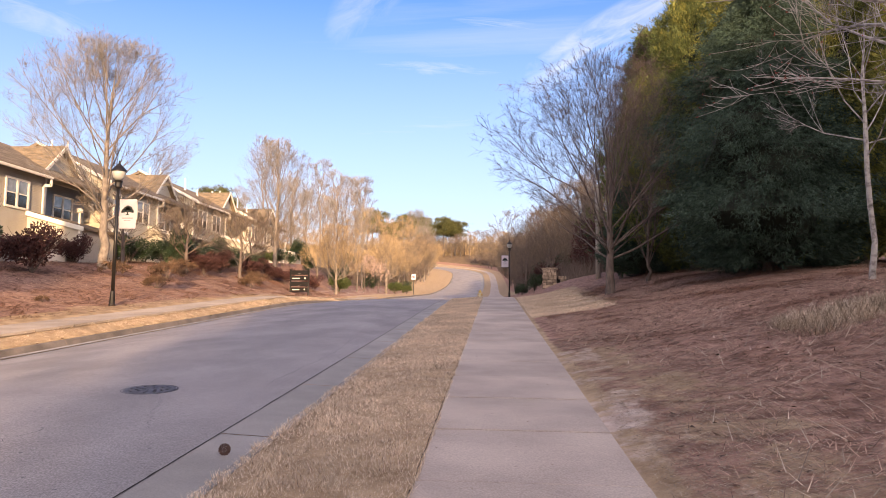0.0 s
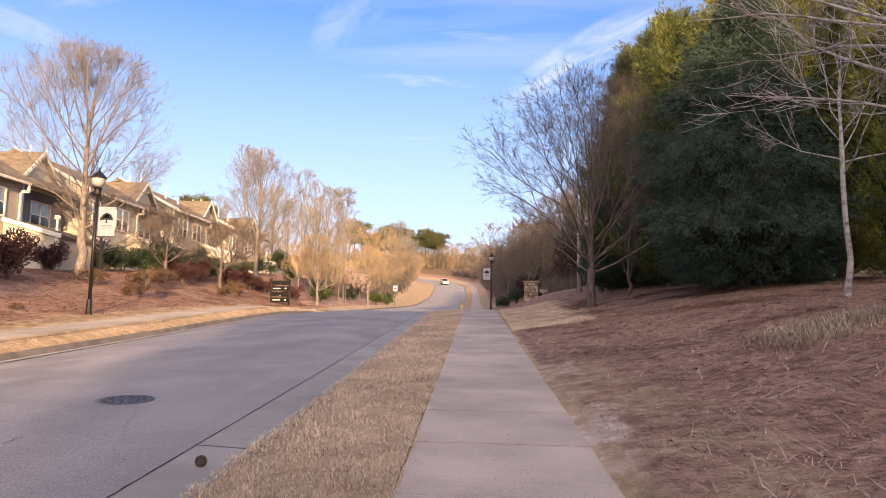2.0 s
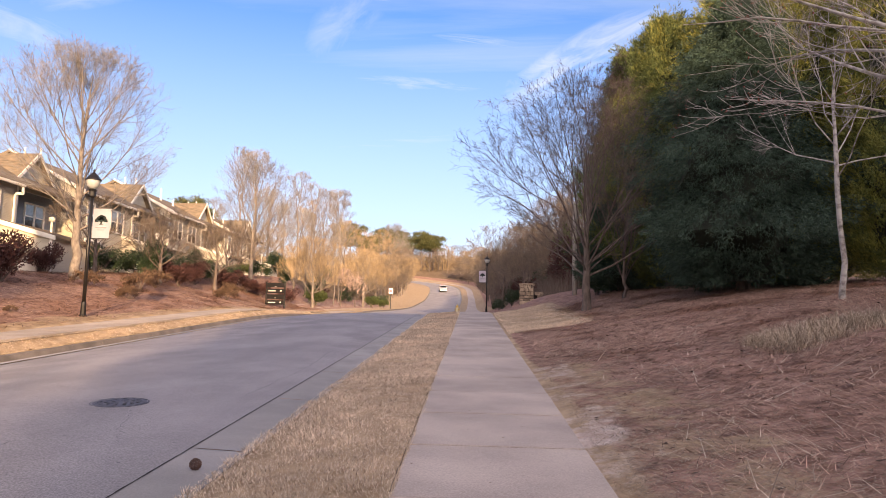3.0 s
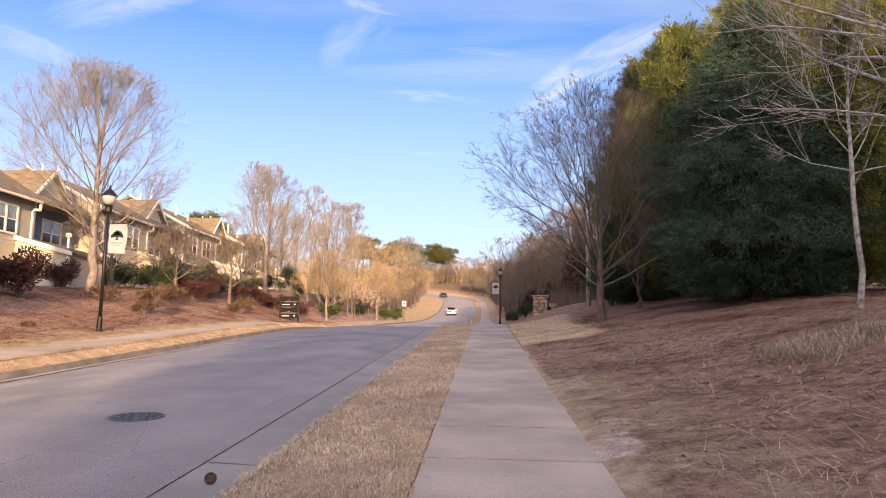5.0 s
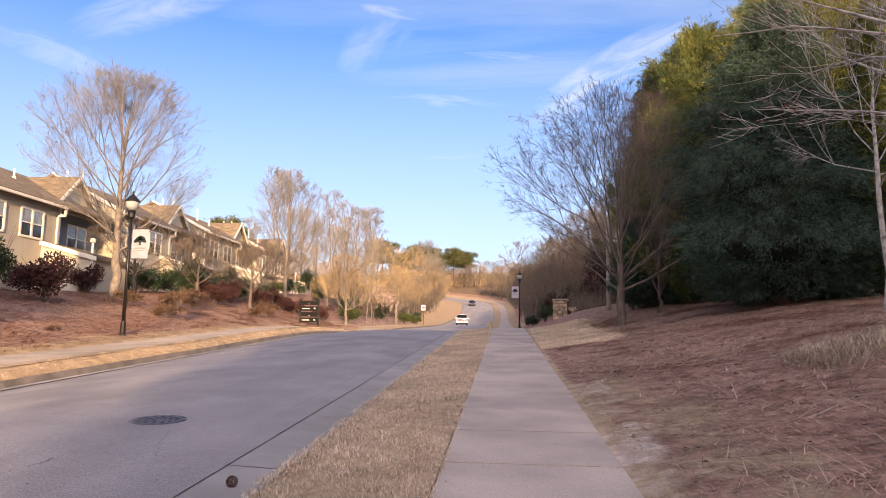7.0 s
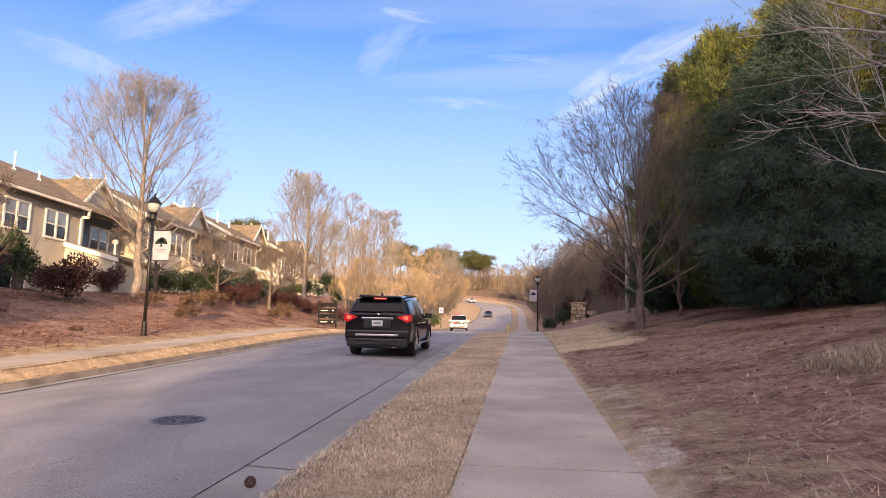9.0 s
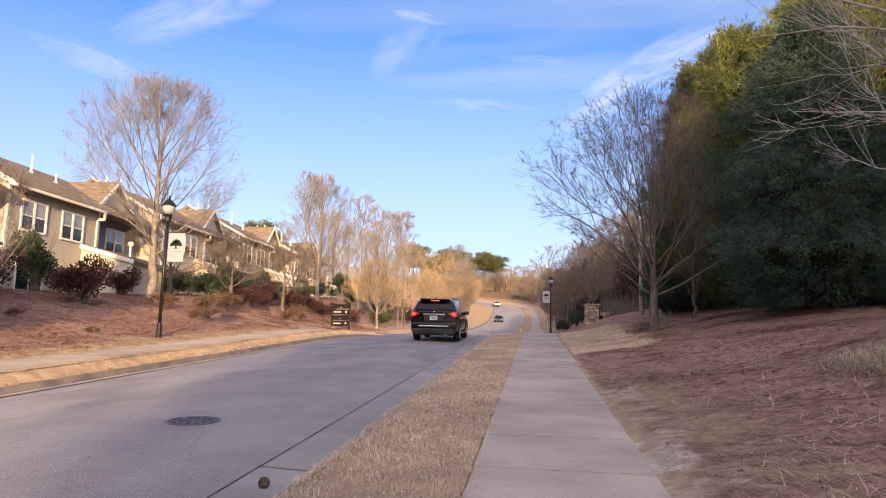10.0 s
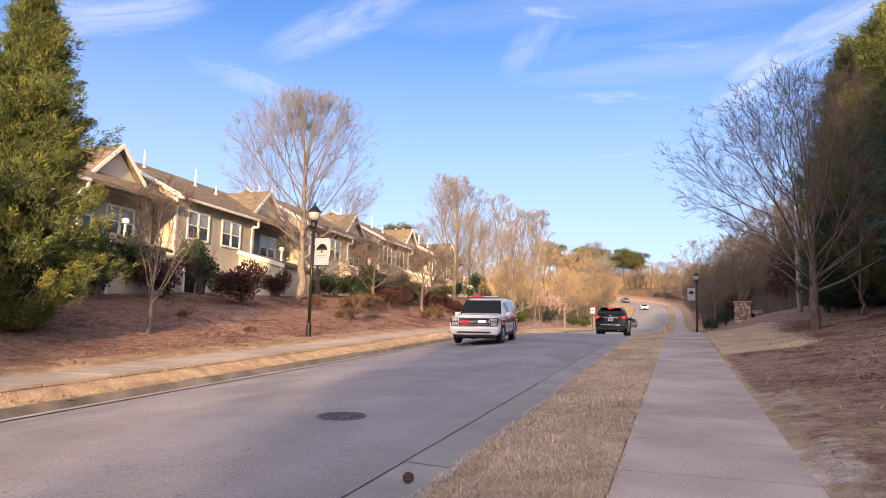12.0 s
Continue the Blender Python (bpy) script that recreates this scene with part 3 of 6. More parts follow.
def grow_tree(seed, height, spread, trunk=0.25, radius=0.12, limbs=9, kids=(7, 7, 6), up=0.5, wob=0.11, start=35, end=70, twig=0.006, lens=(0.5, 0.42, 0.4), fork=(18, 42), rise=0.0, stout=0.31):
    """Bare tree: trunk that forks into limbs, branches and fine twigs. Returns wood and twig meshes as (verts, faces)."""
    rng = random.Random(seed)
    wood, twigs = ([], []), ([], [])

    def rv(s):
        return Vector((rng.gauss(0, s), rng.gauss(0, s), rng.gauss(0, s)))

    th = height * trunk
    zc = th + (height - th) * 0.52

    def inside(p):
        q = math.hypot(p.x, p.y) / spread
        if p.z > zc:
            return q * q + ((p.z - zc) / (height - zc)) ** 2 < 1.0 + rng.uniform(-0.25, 0.2)
        return q < max(0.12, (p.z - th * 0.5) / (zc - th * 0.5)) ** 0.7

    def branch(p, d, length, r, level):
        segs = (6, 5, 3, 2)[min(level, 3)]
        pts, rad = [p.copy()], [r]
        for i in range(segs):
            d = (d + rv(wob * (1.0, 0.9, 0.7, 0.6)[min(level, 3)]) + Vector((0, 0, up * (0.22, 0.15, 0.07, 0.03)[min(level, 3)]))).normalized()
            p = p + d * (length / segs)
            if level and not inside(p):
                break
            pts.append(p.copy())
            rad.append(max(r * (1 - 0.85 * (i + 1) / segs), twig * 0.5))
        segs = len(pts) - 1
        if segs < 1:
            return
        tgt, n = (wood, 6 if level == 0 else 5) if level < 2 else (twigs, 3)
        tube(tgt[0], tgt[1], pts, rad, n)
        if level >= len(kids):
            return
        for k in range(kids[level]):
            t = rng.uniform(0.22, 1.0) if level else rng.uniform(0.3, 1.0)
            i = min(int(t * segs), segs - 1)
            q = pts[i].lerp(pts[i + 1], t * segs - i)
            dd = (pts[i + 1] - pts[i]).normalized()
            side = dd.orthogonal().normalized()
            side.rotate(Matrix.Rotation(rng.uniform(0, 6.283), 3, dd))
            ang = radians(rng.uniform(*fork) * (1.0, 1.1, 1.35, 1.5)[min(level, 3)])
            branch(q, (dd * math.cos(ang) + side * math.sin(ang)).normalized(), length * lens[level] * rng.uniform(0.7, 1.25) * (1.15 - 0.45 * t),
                   max(rad[i] * 0.55, twig), level + 1)

    pts = [Vector((0, 0, -0.15)), Vector((0, 0, 0.12))] + [Vector((rng.gauss(0, 0.02) * height * 0.2, rng.gauss(0, 0.02) * height * 0.2, th * k / 4)) for k in range(1, 5)]
    rad = [radius * 1.45, radius * 1.15, radius, radius * 0.92, radius * 0.88, radius * 0.8]
    top = pts[-1]
    # leader
    lead = [top + Vector((rng.gauss(0, 0.02) * height * k * 0.3, rng.gauss(0, 0.02) * height * k * 0.3, (height - th) * (0.62 + 0.22 * rise) * k / 4)) for k in range(1, 5)]
    tube(wood[0], wood[1], pts + lead, rad + [radius * s for s in (0.6, 0.42, 0.26, 0.1)], 8)
    for k in range(limbs):
        az = 2.4 * k + rng.uniform(-0.4, 0.4)
        f = k / limbs
        way = max(0, f * 0.85 - 0.22) * (1 - rise) + f * 0.93 * rise
        i = min(int(way * 4), 3)
        q = ([top] + lead)[i].lerp(lead[i], way * 4 - i) if f > 0.25 or rise else pts[-2].lerp(top, rng.random())
        el = radians(start + (end - start) * f)
        d = Vector((math.cos(az) * math.cos(el), math.sin(az) * math.cos(el), math.sin(el)))
        reach = min(spread / max(math.cos(el), 0.35), (height - q.z) / max(math.sin(el), 0.3) * 0.95)
        branch(q, d, reach * rng.uniform(0.75, 1.0), radius * stout * (1 - 0.55 * f), 0)
    return wood, twigs


def bare_tree(label, at, wood_mat, twig_mat, scale=1.0, group="", name="bare_tree", **kw):
    t = thing(name, label, "tree", at, group)
    wood, twigs = grow_tree(**kw)
    mesh_obj("trunk", wood[0], wood[1], wood_mat, t, smooth=True)
    mesh_obj("crown", twigs[0], twigs[1], twig_mat, t)
    t.scale = (scale,) * 3
    return t


def sprays(verts, faces, p, out, size, n, rng, droop=0.0, wide=0.16):
    """A fan of n narrow leaflets at p that points along out."""
    a = out.orthogonal().normalized()
    for k in range(n):
        d = (out + Vector((rng.gauss(0, 0.5), rng.gauss(0, 0.5), rng.gauss(0, 0.5) - droop))).normalized()
        s = d.cross(Vector((rng.gauss(0, 1), rng.gauss(0, 1), rng.gauss(0, 1)))).normalized() * size * wide
        q = p + Vector((rng.gauss(0, 1), rng.gauss(0, 1), rng.gauss(0, 1))) * size * 0.3
        e = q + d * size * rng.uniform(0.8, 1.2)
        i = len(verts)
        verts += [tuple(q + s), tuple(e), tuple(q - s)]
        faces.append((i, i + 1, i + 2))


def conifer(label, at, height, width, mats, seed, count=800, size=0.14, profile=None, group="", low=0.06, name="evergreen_tree", lobes=9, droop=0.0, heart=0.66, leaflets=4, rag=0.0, sweep=0.9, plume=0.8, per=30):
    """Evergreen with a trunk, a solid heart coloured dark as shade, and hundreds of feathery plumes in uneven lobes;
    sweep: how steeply the plumes rise or hang.
    """
    rng = random.Random(seed)
    t = thing(name, label, "tree", at, group)
    part("trunk", lathe([(0.22, -0.2), (0.17, 0.3), (0.1, height * 0.5), (0.02, height * 0.93)], 8), BARK, t)
    profile = profile or [(0, 0.75), (0.12, 1.0), (0.35, 0.92), (0.6, 0.7), (0.8, 0.42), (0.93, 0.18), (1, 0.02)]
    pa, pb = [p[0] for p in profile], [p[1] for p in profile]
    lob = [(rng.uniform(0, 6.28), rng.uniform(0.1, 0.95), rng.uniform(0.12, 0.3)) for _ in range(lobes * 9)]

    def rad(h, az):
        r = float(np.interp(h, pa, pb)) * width / 2
        bump = 0.74 - rag
        for a, hh, s in lob:
            da = (az - a + math.pi) % (2 * math.pi) - math.pi
            bump += (0.3 + 1.7 * rag) * math.exp(-(da / (0.33 - 0.4 * rag)) ** 2 - ((h - hh + 0.06 * rag) / (s * (0.2 - 0.3 * rag))) ** 2)
        return r * min(bump, 1.22 + rag)
    # solid dark heart: shade between the plumes, made as a shape; blocks see-through
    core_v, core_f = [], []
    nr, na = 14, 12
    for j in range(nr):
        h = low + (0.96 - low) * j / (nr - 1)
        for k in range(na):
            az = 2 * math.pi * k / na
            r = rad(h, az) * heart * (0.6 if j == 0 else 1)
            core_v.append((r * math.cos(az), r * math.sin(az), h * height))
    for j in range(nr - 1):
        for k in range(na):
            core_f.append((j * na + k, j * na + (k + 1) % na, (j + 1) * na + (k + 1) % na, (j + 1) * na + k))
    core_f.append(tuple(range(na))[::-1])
    mesh_obj("inner_shade_core", core_v, core_f, CORE, t)
    V = [([], []) for _ in mats]
    for _ in range(count):
        h = low + (1 - low) * (rng.random() ** 1.1)
        az = rng.uniform(0, 6.2832)
        r = rad(h, az) * rng.uniform(0.74, 1.08)
        c = Vector((r * math.cos(az), r * math.sin(az), h * height))
        axis = Vector((math.cos(az), math.sin(az), sweep + rng.gauss(0, 0.25))).normalized()
        ln = plume * rng.uniform(0.55, 1.35)
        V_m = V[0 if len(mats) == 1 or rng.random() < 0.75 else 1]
        for _ in range(per):
            q = rng.random()
            off = Vector((rng.gauss(0, 1), rng.gauss(0, 1), rng.gauss(0, 0.6))) * ln * 0.24 * (1.05 - 0.75 * q)
            p = c + axis * ln * (q - 0.35) + off
            p.z = max(p.z, 0.03)
            sprays(V_m[0], V_m[1], p, (axis + off * (1.4 / ln)).normalized(), size * rng.uniform(0.6, 1.35), leaflets, rng, droop, 0.1)
    for (v, f), m in zip(V, mats):
        mesh_obj("foliage", v, f, m, t)
    return t


def shrub(label, at, w, d, h, mat, seed, leaves=1600, size=0.09, group="", name="shrub", stems=True, dense=True):
    """Shrub: several stems and a rounded uneven head of small leaves."""
    rng = random.Random(seed)
    t = thing(name, label, "shrub", at, group)
    sv, sf, lv, lf = [], [], [], []
    for k in range(11 if stems else 0):
        az, r = rng.uniform(0, 6.28), rng.uniform(0.3, 0.9)
        tip = Vector((math.cos(az) * r * w / 2, math.sin(az) * r * d / 2, h * rng.uniform(0.6, 1.0)))
        tube(sv, sf, [Vector((rng.gauss(0, 0.04), rng.gauss(0, 0.04), -0.08)), tip * 0.5 + Vector((0, 0, 0.05 * h)), tip], [0.018, 0.011, 0.004], 4)
    if stems:
        mesh_obj("stem_growth", sv, sf, BARK, t)
    clumps = [(Vector((math.cos(a) * r * w * 0.36, math.sin(a) * r * d * 0.36, h * z)), s) for a, r, z, s in
              [(rng.uniform(0, 6.28), rng.random() ** 0.5, rng.uniform(0.25, 0.78), rng.uniform(0.6, 1.0)) for _ in range(13)]]
    for _ in range(leaves):
        c, s = rng.choice(clumps)
        v = Vector((rng.gauss(0, 1), rng.gauss(0, 1), rng.gauss(0, 1))).normalized() * (rng.random() ** (0.35 if dense else 0.8))
        p = c + Vector((v.x * w * 0.21 * s, v.y * d * 0.21 * s, v.z * h * 0.27 * s))
        p.z = max(p.z, 0.03)
        sprays(lv, lf, p, (v + Vector((0, 0, 0.4))).normalized(), size * rng.uniform(0.7, 1.3), 2, rng, 0, 0.3)
    mesh_obj("leaves", lv, lf, mat, t)
    return t


def on(x, y, dz=0.0):
    return (x, y, gz(x, y) + dz)


# --- evergreens on the right bank ---
SCREEN = "evergreen screen on the bank"
COLUMN = [(0, 0.8), (0.12, 1.0), (0.5, 0.97), (0.75, 0.8), (0.9, 0.5), (1, 0.1)]
ev_dark = conifer("broad dark green evergreen with drooping sprays, on the straw bank", on(8.3, 21.6), 9.3, 6.0, [HEMLOCK], 11, 1900, 0.12, group=SCREEN, low=0.03,
                  profile=[(0, 0.66), (0.06, 0.95), (0.2, 1.0), (0.45, 0.82), (0.7, 0.5), (0.9, 0.2), (1, 0.03)], droop=0.3, sweep=-0.3, plume=1.0, per=32, rag=0.08)
ev_tall = conifer("tall narrow evergreen, sprays coloured a sunlit yellow-green", on(10.2, 26.3), 12.0, 4.4, [CYPRESS_LIT, CYPRESS], 12, 1400, 0.15, group=SCREEN,
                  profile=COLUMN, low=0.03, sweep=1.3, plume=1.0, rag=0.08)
ev_slim = conifer("tall columnar evergreen with olive-green foliage", on(8.2, 29.0), 11.3, 4.0, [CYPRESS, CYPRESS_LIT], 19, 1400, 0.15, group=SCREEN, low=0.03, rag=0.1,
                  profile=COLUMN, sweep=1.3, plume=1.0)
ev_mid = conifer("dark bluish evergreen, dense to the ground", on(6.9, 30.6), 5.4, 3.6, [HEMLOCK], 13, 800, 0.14, group=SCREEN, low=0.02, profile=[(0, 0.9), (0.2, 1), (0.55, 0.85), (0.8, 0.5), (1, 0.05)], sweep=0.3, plume=0.7)
ev_rust = conifer("tall evergreen with rust-tinged foliage", on(7.4, 33.0), 11.2, 4.4, [CYPRESS, TWIG_DARK], 14, 1400, 0.15, group=SCREEN, low=0.03, profile=[(0, 0.8), (0.12, 1.0), (0.45, 0.95), (0.65, 0.7), (0.85, 0.4), (1, 0.05)], sweep=1.3, plume=1.0, rag=0.1)
# coarse evergreen, only for shadow casters out of view
ev_caster = conifer("unseen tall evergreen added to cast shade", on(36.0, -24.0), 13.0, 5.4, [CYPRESS], 16, 420, 0.4, group=SCREEN, low=0.02, profile=COLUMN, per=14, plume=1.4)
for src, x, y, rz, s in ((ev_tall, 12.6, 24.5, 160, 1.0), (ev_tall, 12.4, 20.0, 100, 0.8), (ev_tall, 10.6, 23.0, 30, 0.9), (ev_tall, 14.2, 15.5, 220, 0.66), (ev_tall, 16.5, 19.0, 10, 0.75),
                         (ev_slim, 9.9, 31.6, 200, 0.98), (ev_rust, 9.5, 36.0, 60, 1.0), (ev_dark, 15.0, 10.0, 300, 0.95), (ev_mid, 9.5, 27.2, 90, 1.0),
                         # evergreens in the thicket beyond the stone pillar
                         (ev_slim, 12.5, 60.0, 40, 0.62), (ev_dark, 13.5, 50.0, 80, 0.8), (ev_slim, 11.0, 74.0, 140, 0.6), (ev_rust, 16.0, 66.0, 200, 0.8), (ev_slim, 14.0, 92.0, 20, 0.7), (ev_rust, 10.5, 46.0, 10, 0.75),
                         # unseen evergreens added behind the viewer to shade the street and left bank
                         (ev_caster, 8.0, -27.0, 200, 1.2), (ev_caster, 12.0, -24.0, 20, 1.35), (ev_caster, 16.0, -28.0, 140, 1.5), (ev_caster, 20.0, -25.0, 250, 1.32),
                         (ev_caster, 24.0, -29.0, 300, 1.26), (ev_caster, 28.0, -26.0, 45, 1.2), (ev_caster, 32.0, -22.0, 75, 1.2), (ev_caster, 28.0, -10.0, 15, 1.0), (ev_caster, -0.6, -45.0, 15, 1.15), (ev_caster, -12.8, -6.0, 95, 0.8), (ev_caster, -15.8, -3.0, 35, 0.75), (ev_caster, -13.2, 1.0, 60, 0.55), (ev_caster, -18.6, -6.0, 10, 0.8), (ev_caster, -10.7, -15.6, 65, 0.9), (ev_caster, -12.3, -14.4, 165, 0.95), (ev_caster, -13.9, -16.0, 215, 0.98)):
    c = copy_thing(src, pose(*on(x, y), 0, 0, rz) @ Matrix.Diagonal((s, s, s, 1)))

# --- the vase-shaped tree and the young birch on the right bank ---
# the street tree's dark twig colour stands in for shade on its crown
bare_tree("bare vase-shaped street tree with lichen-grey bark on the straw bank", on(4.05, 24.5), BARK, TWIG_DARK, seed=21, height=8.3, spread=5.4, trunk=0.19, radius=0.15, limbs=30,
          kids=(10, 8, 6), up=0.22, start=22, end=80, twig=0.0045, wob=0.10, fork=(20, 46), stout=0.27)
bare_tree("bare upright tree with brown twigs among the evergreens", on(5.9, 27.0), BARK, TWIG_DARK, seed=22, height=7.4, spread=2.0, trunk=0.1, radius=0.07, limbs=16,
          kids=(6, 5, 4), up=0.7, start=58, end=84, twig=0.004)
birch = bare_tree("young birch with mottled pale bark and bare branches", on(7.55, 14.45), BIRCH_BARK, TWIG, seed=23, height=7.0, spread=3.0, trunk=0.42, radius=0.058, limbs=11,
                  kids=(7, 6, 5), up=0.35, start=22, end=70, twig=0.004, name="birch_tree")


def overhanging_tree():
    """Tree beside the walk whose long lichen-grey limbs hang into view from above."""
    t = thing("bare_tree", "bare tree with long lichen-grey limbs and red buds", "tree", on(6.5, 7.7))
    rng = random.Random(31)
    wv, wf, tv, tf, bv, bf = [], [], [], [], [], []
    tube(wv, wf, [Vector((0, 0, -0.2)), Vector((0, 0, 0.6)), Vector((-0.05, 0.05, 2.0)), Vector((0.0, 0.0, 3.4)), Vector((0.1, 0.1, 5.2))], [0.15, 0.11, 0.1, 0.085, 0.05], 9)

    def limb(p, d, length, r, level):
        pts, rad = [p.copy()], [r]
        segs = 9 if level == 0 else 6
        for i in range(segs):
            d = (d + Vector((rng.gauss(0, 0.11), rng.gauss(0, 0.11), rng.gauss(0, 0.08) + (0.05 if level else -0.015)))).normalized()
            p = p + d * length / segs
            pts.append(p.copy()); rad.append(max(r * (1 - 0.88 * (i + 1) / segs), 0.0036))
        V, F = (wv, wf) if level == 0 else (tv, tf)
        tube(V, F, pts, rad, 6 if level == 0 else 4)
        if level >= 1 and rng.random() < 0.85:
            sprays(bv, bf, pts[-1], d, 0.022, 4, rng, 0, 0.35)
        if level < 3:
            for k in range((5, 4, 2)[level]):
                tt = rng.uniform(0.15, 1.0)
                i = min(int(tt * segs), segs - 1)
                dd = (pts[i + 1] - pts[i]).normalized()
                side = dd.orthogonal().normalized()
                side.rotate(Matrix.Rotation(rng.uniform(0, 6.283), 3, dd))
                a = radians(rng.uniform(20, 42))
                limb(pts[i], dd * math.cos(a) + side * math.sin(a), length * (0.42, 0.45, 0.5)[level] * rng.uniform(0.6, 1.2), max(rad[i] * 0.5, 0.0035), level + 1)
    for z, az, el, ln, r in ((1.7, 158, 42, 4.4, 0.045), (2.1, 150, 36, 4.4, 0.045), (2.3, 166, 40, 4.4, 0.045), (2.6, 140, 32, 4.2, 0.04), (2.0, 132, 26, 3.8, 0.03), (3.0, 156, 26, 4.2, 0.035)):
        limb(Vector((0, 0, z)), Vector((math.cos(radians(az)) * math.cos(radians(el)), math.sin(radians(az)) * math.cos(radians(el)), math.sin(radians(el)))), ln, r, 0)
    mesh_obj("trunk", wv, wf, LICHEN_BARK, t, smooth=True)
    mesh_obj("crown", tv, tf, LICHEN_BARK, t)
    mesh_obj("bud_growth", bv, bf, BUD, t, "small red swelling buds")


overhanging_tree()

# --- left side street trees ---
STREET = "bare street trees"
big = bare_tree("tall bare street tree with upswept grey limbs before the townhouses", on(-19.3, 33.1), PALE_BARK, TWIG, seed=41, height=11.9, spread=5.1, trunk=0.19, radius=0.23, limbs=30,
                kids=(10, 9, 7), up=0.5, start=20, end=72, twig=0.0055, wob=0.06, fork=(18, 42), group=STREET, rise=0.85, stout=0.24)
second = bare_tree("tall bare tree with a narrow crown on the straw bank", on(-18.6, 58.0), PALE_BARK, TWIG, seed=42, height=11.4, spread=4.3, trunk=0.2, radius=0.2, limbs=24,
                   kids=(9, 7, 5), up=0.6, start=36, end=78, twig=0.0068, wob=0.06, fork=(16, 38), group=STREET, rise=0.7, stout=0.25)
vase = bare_tree("bare vase-shaped street tree beside the pavement", on(-14.2, 62.2), PALE_BARK, TWIG_WARM, seed=43, height=6.6, spread=3.3, trunk=0.2, radius=0.14, limbs=17,
                 kids=(9, 7, 5), up=0.5, start=30, end=78, twig=0.0085, group=STREET)
low = bare_tree("low spreading bare tree with a dense twiggy head", on(-17.7, 47.5), BARK, TWIG_SHADE_BROWN, seed=44, height=4.9, spread=3.2, trunk=0.24, radius=0.13, limbs=13,
                kids=(8, 7, 6), up=0.25, start=18, end=72, twig=0.0068, group=STREET)
myrtle = bare_tree("small bare street tree with a slim trunk and upright head", on(-15.1, 17.1), PALE_BARK, TWIG_DARK, seed=45, height=4.9, spread=1.7, trunk=0.2, radius=0.075, limbs=12,
                   kids=(7, 6, 5), up=0.6, start=48, end=82, twig=0.005, group=STREET)
slim = bare_tree("slender bare woodland tree with pale trunk", on(-16.0, 84.0), PALE_BARK, TWIG, seed=46, height=13.0, spread=2.4, trunk=0.35, radius=0.12, limbs=14,
                 kids=(7, 5, 4), up=0.6, start=40, end=80, twig=0.0125, rise=0.8, stout=0.3)
wide_wood = bare_tree("bare hardwood tree in the roadside wood", on(-22.0, 96.0), BARK, TWIG_WARM, seed=47, height=12.0, spread=4.6, trunk=0.22, radius=0.18, limbs=13,
                      kids=(8, 6, 4), up=0.45, start=26, end=76, twig=0.0135, rise=0.5)
dusky = bare_tree("bare tree in the shade of the roadside wood", on(3.0, 65.0), BARK, TWIG_SHADE_BROWN, seed=48, height=8.4, spread=4.0, trunk=0.12, radius=0.13, limbs=15,
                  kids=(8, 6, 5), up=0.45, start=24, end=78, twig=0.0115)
blossom = bare_tree("small ornamental tree with pale early blossom", on(-14.6, 78.0), BARK, BLOSSOM, seed=49, height=4.4, spread=1.9, trunk=0.3, radius=0.06, limbs=9,
                    kids=(6, 6, 5), up=0.4, start=25, end=75, twig=0.016)


def again(src, x, y, rz, s, dz=0.0):
    return copy_thing(src, pose(x, y, gz(x, y) + dz, 0, 0, rz) @ Matrix.Diagonal((s, s, s, 1)))


for src, x, y, rz, s in ((low, -18.2, 40.0, 80, 0.95), (low, -20.2, 36.5, 160, 0.9), (low, -18.9, 53.0, 200, 0.95), (low, -20.5, 44.0, 30, 0.8), (vase, -13.6, 88.0, 50, 1.15), (low, -21.2, 62.0, 20, 1.1),
                         (vase, -15.6, 72.0, 120, 0.8), (vase, -17.2, 67.0, 200, 0.75), (blossom, -13.8, 83.0, 90, 0.9), (blossom, -16.2, 92.0, 40, 1.0), (slim, -17.5, 73.0, 90, 0.7), (slim, -15.0, 76.0, 190, 0.6),
                         (slim, -20.0, 79.0, 30, 1.0), (slim, -22.5, 71.0, 60, 1.05), (slim, -19.0, 88.0, 130, 1.0), (second, -25.0, 84.0, 70, 1.0), (slim, -26.0, 76.0, 110, 1.15),
                         # last two: unseen bare trees added behind the viewer, for dappled shade
                         (slim, -20.5, 108.0, 10, 1.2), (slim, -22.5, 112.0, 70, 1.25), (slim, -24.8, 106.0, 200, 1.25), (slim, -27.5, 110.0, 260, 1.2), (second, 4.0, -20.0, 200, 1.1), (second, -12.5, -38.0, 140, 1.2)):
    again(src, x, y, rz, s)

# --- woods on both sides of the road and over the hill ---
wood_rng = random.Random(77)
kinds = (slim, wide_wood, wide_wood, vase, second)
made = 0
while made < 125:
    side = wood_rng.random()
    y = wood_rng.uniform(92, 300) if made < 100 else wood_rng.uniform(238, 330)
    cx = float(road_x(y))
    if side < 0.6 and made < 100:
        x = cx - wood_rng.uniform(9.0 if y > 120 else 11, 75)
    elif y > 236:
        x = wood_rng.uniform(-45, 50)
        if abs(x - cx) < 12:
            continue
    else:
        x = cx + wood_rng.uniform(11.5, 45)
    src = wood_rng.choice(kinds) if x < cx or y > 160 else wood_rng.choice((dusky, wide_wood, dusky))
    s = wood_rng.uniform(0.7, 1.2) * (0.72 if y > 225 else 1.1 if y > 150 else 1.0)
    again(src, x, y, wood_rng.uniform(0, 360), s)
    made += 1
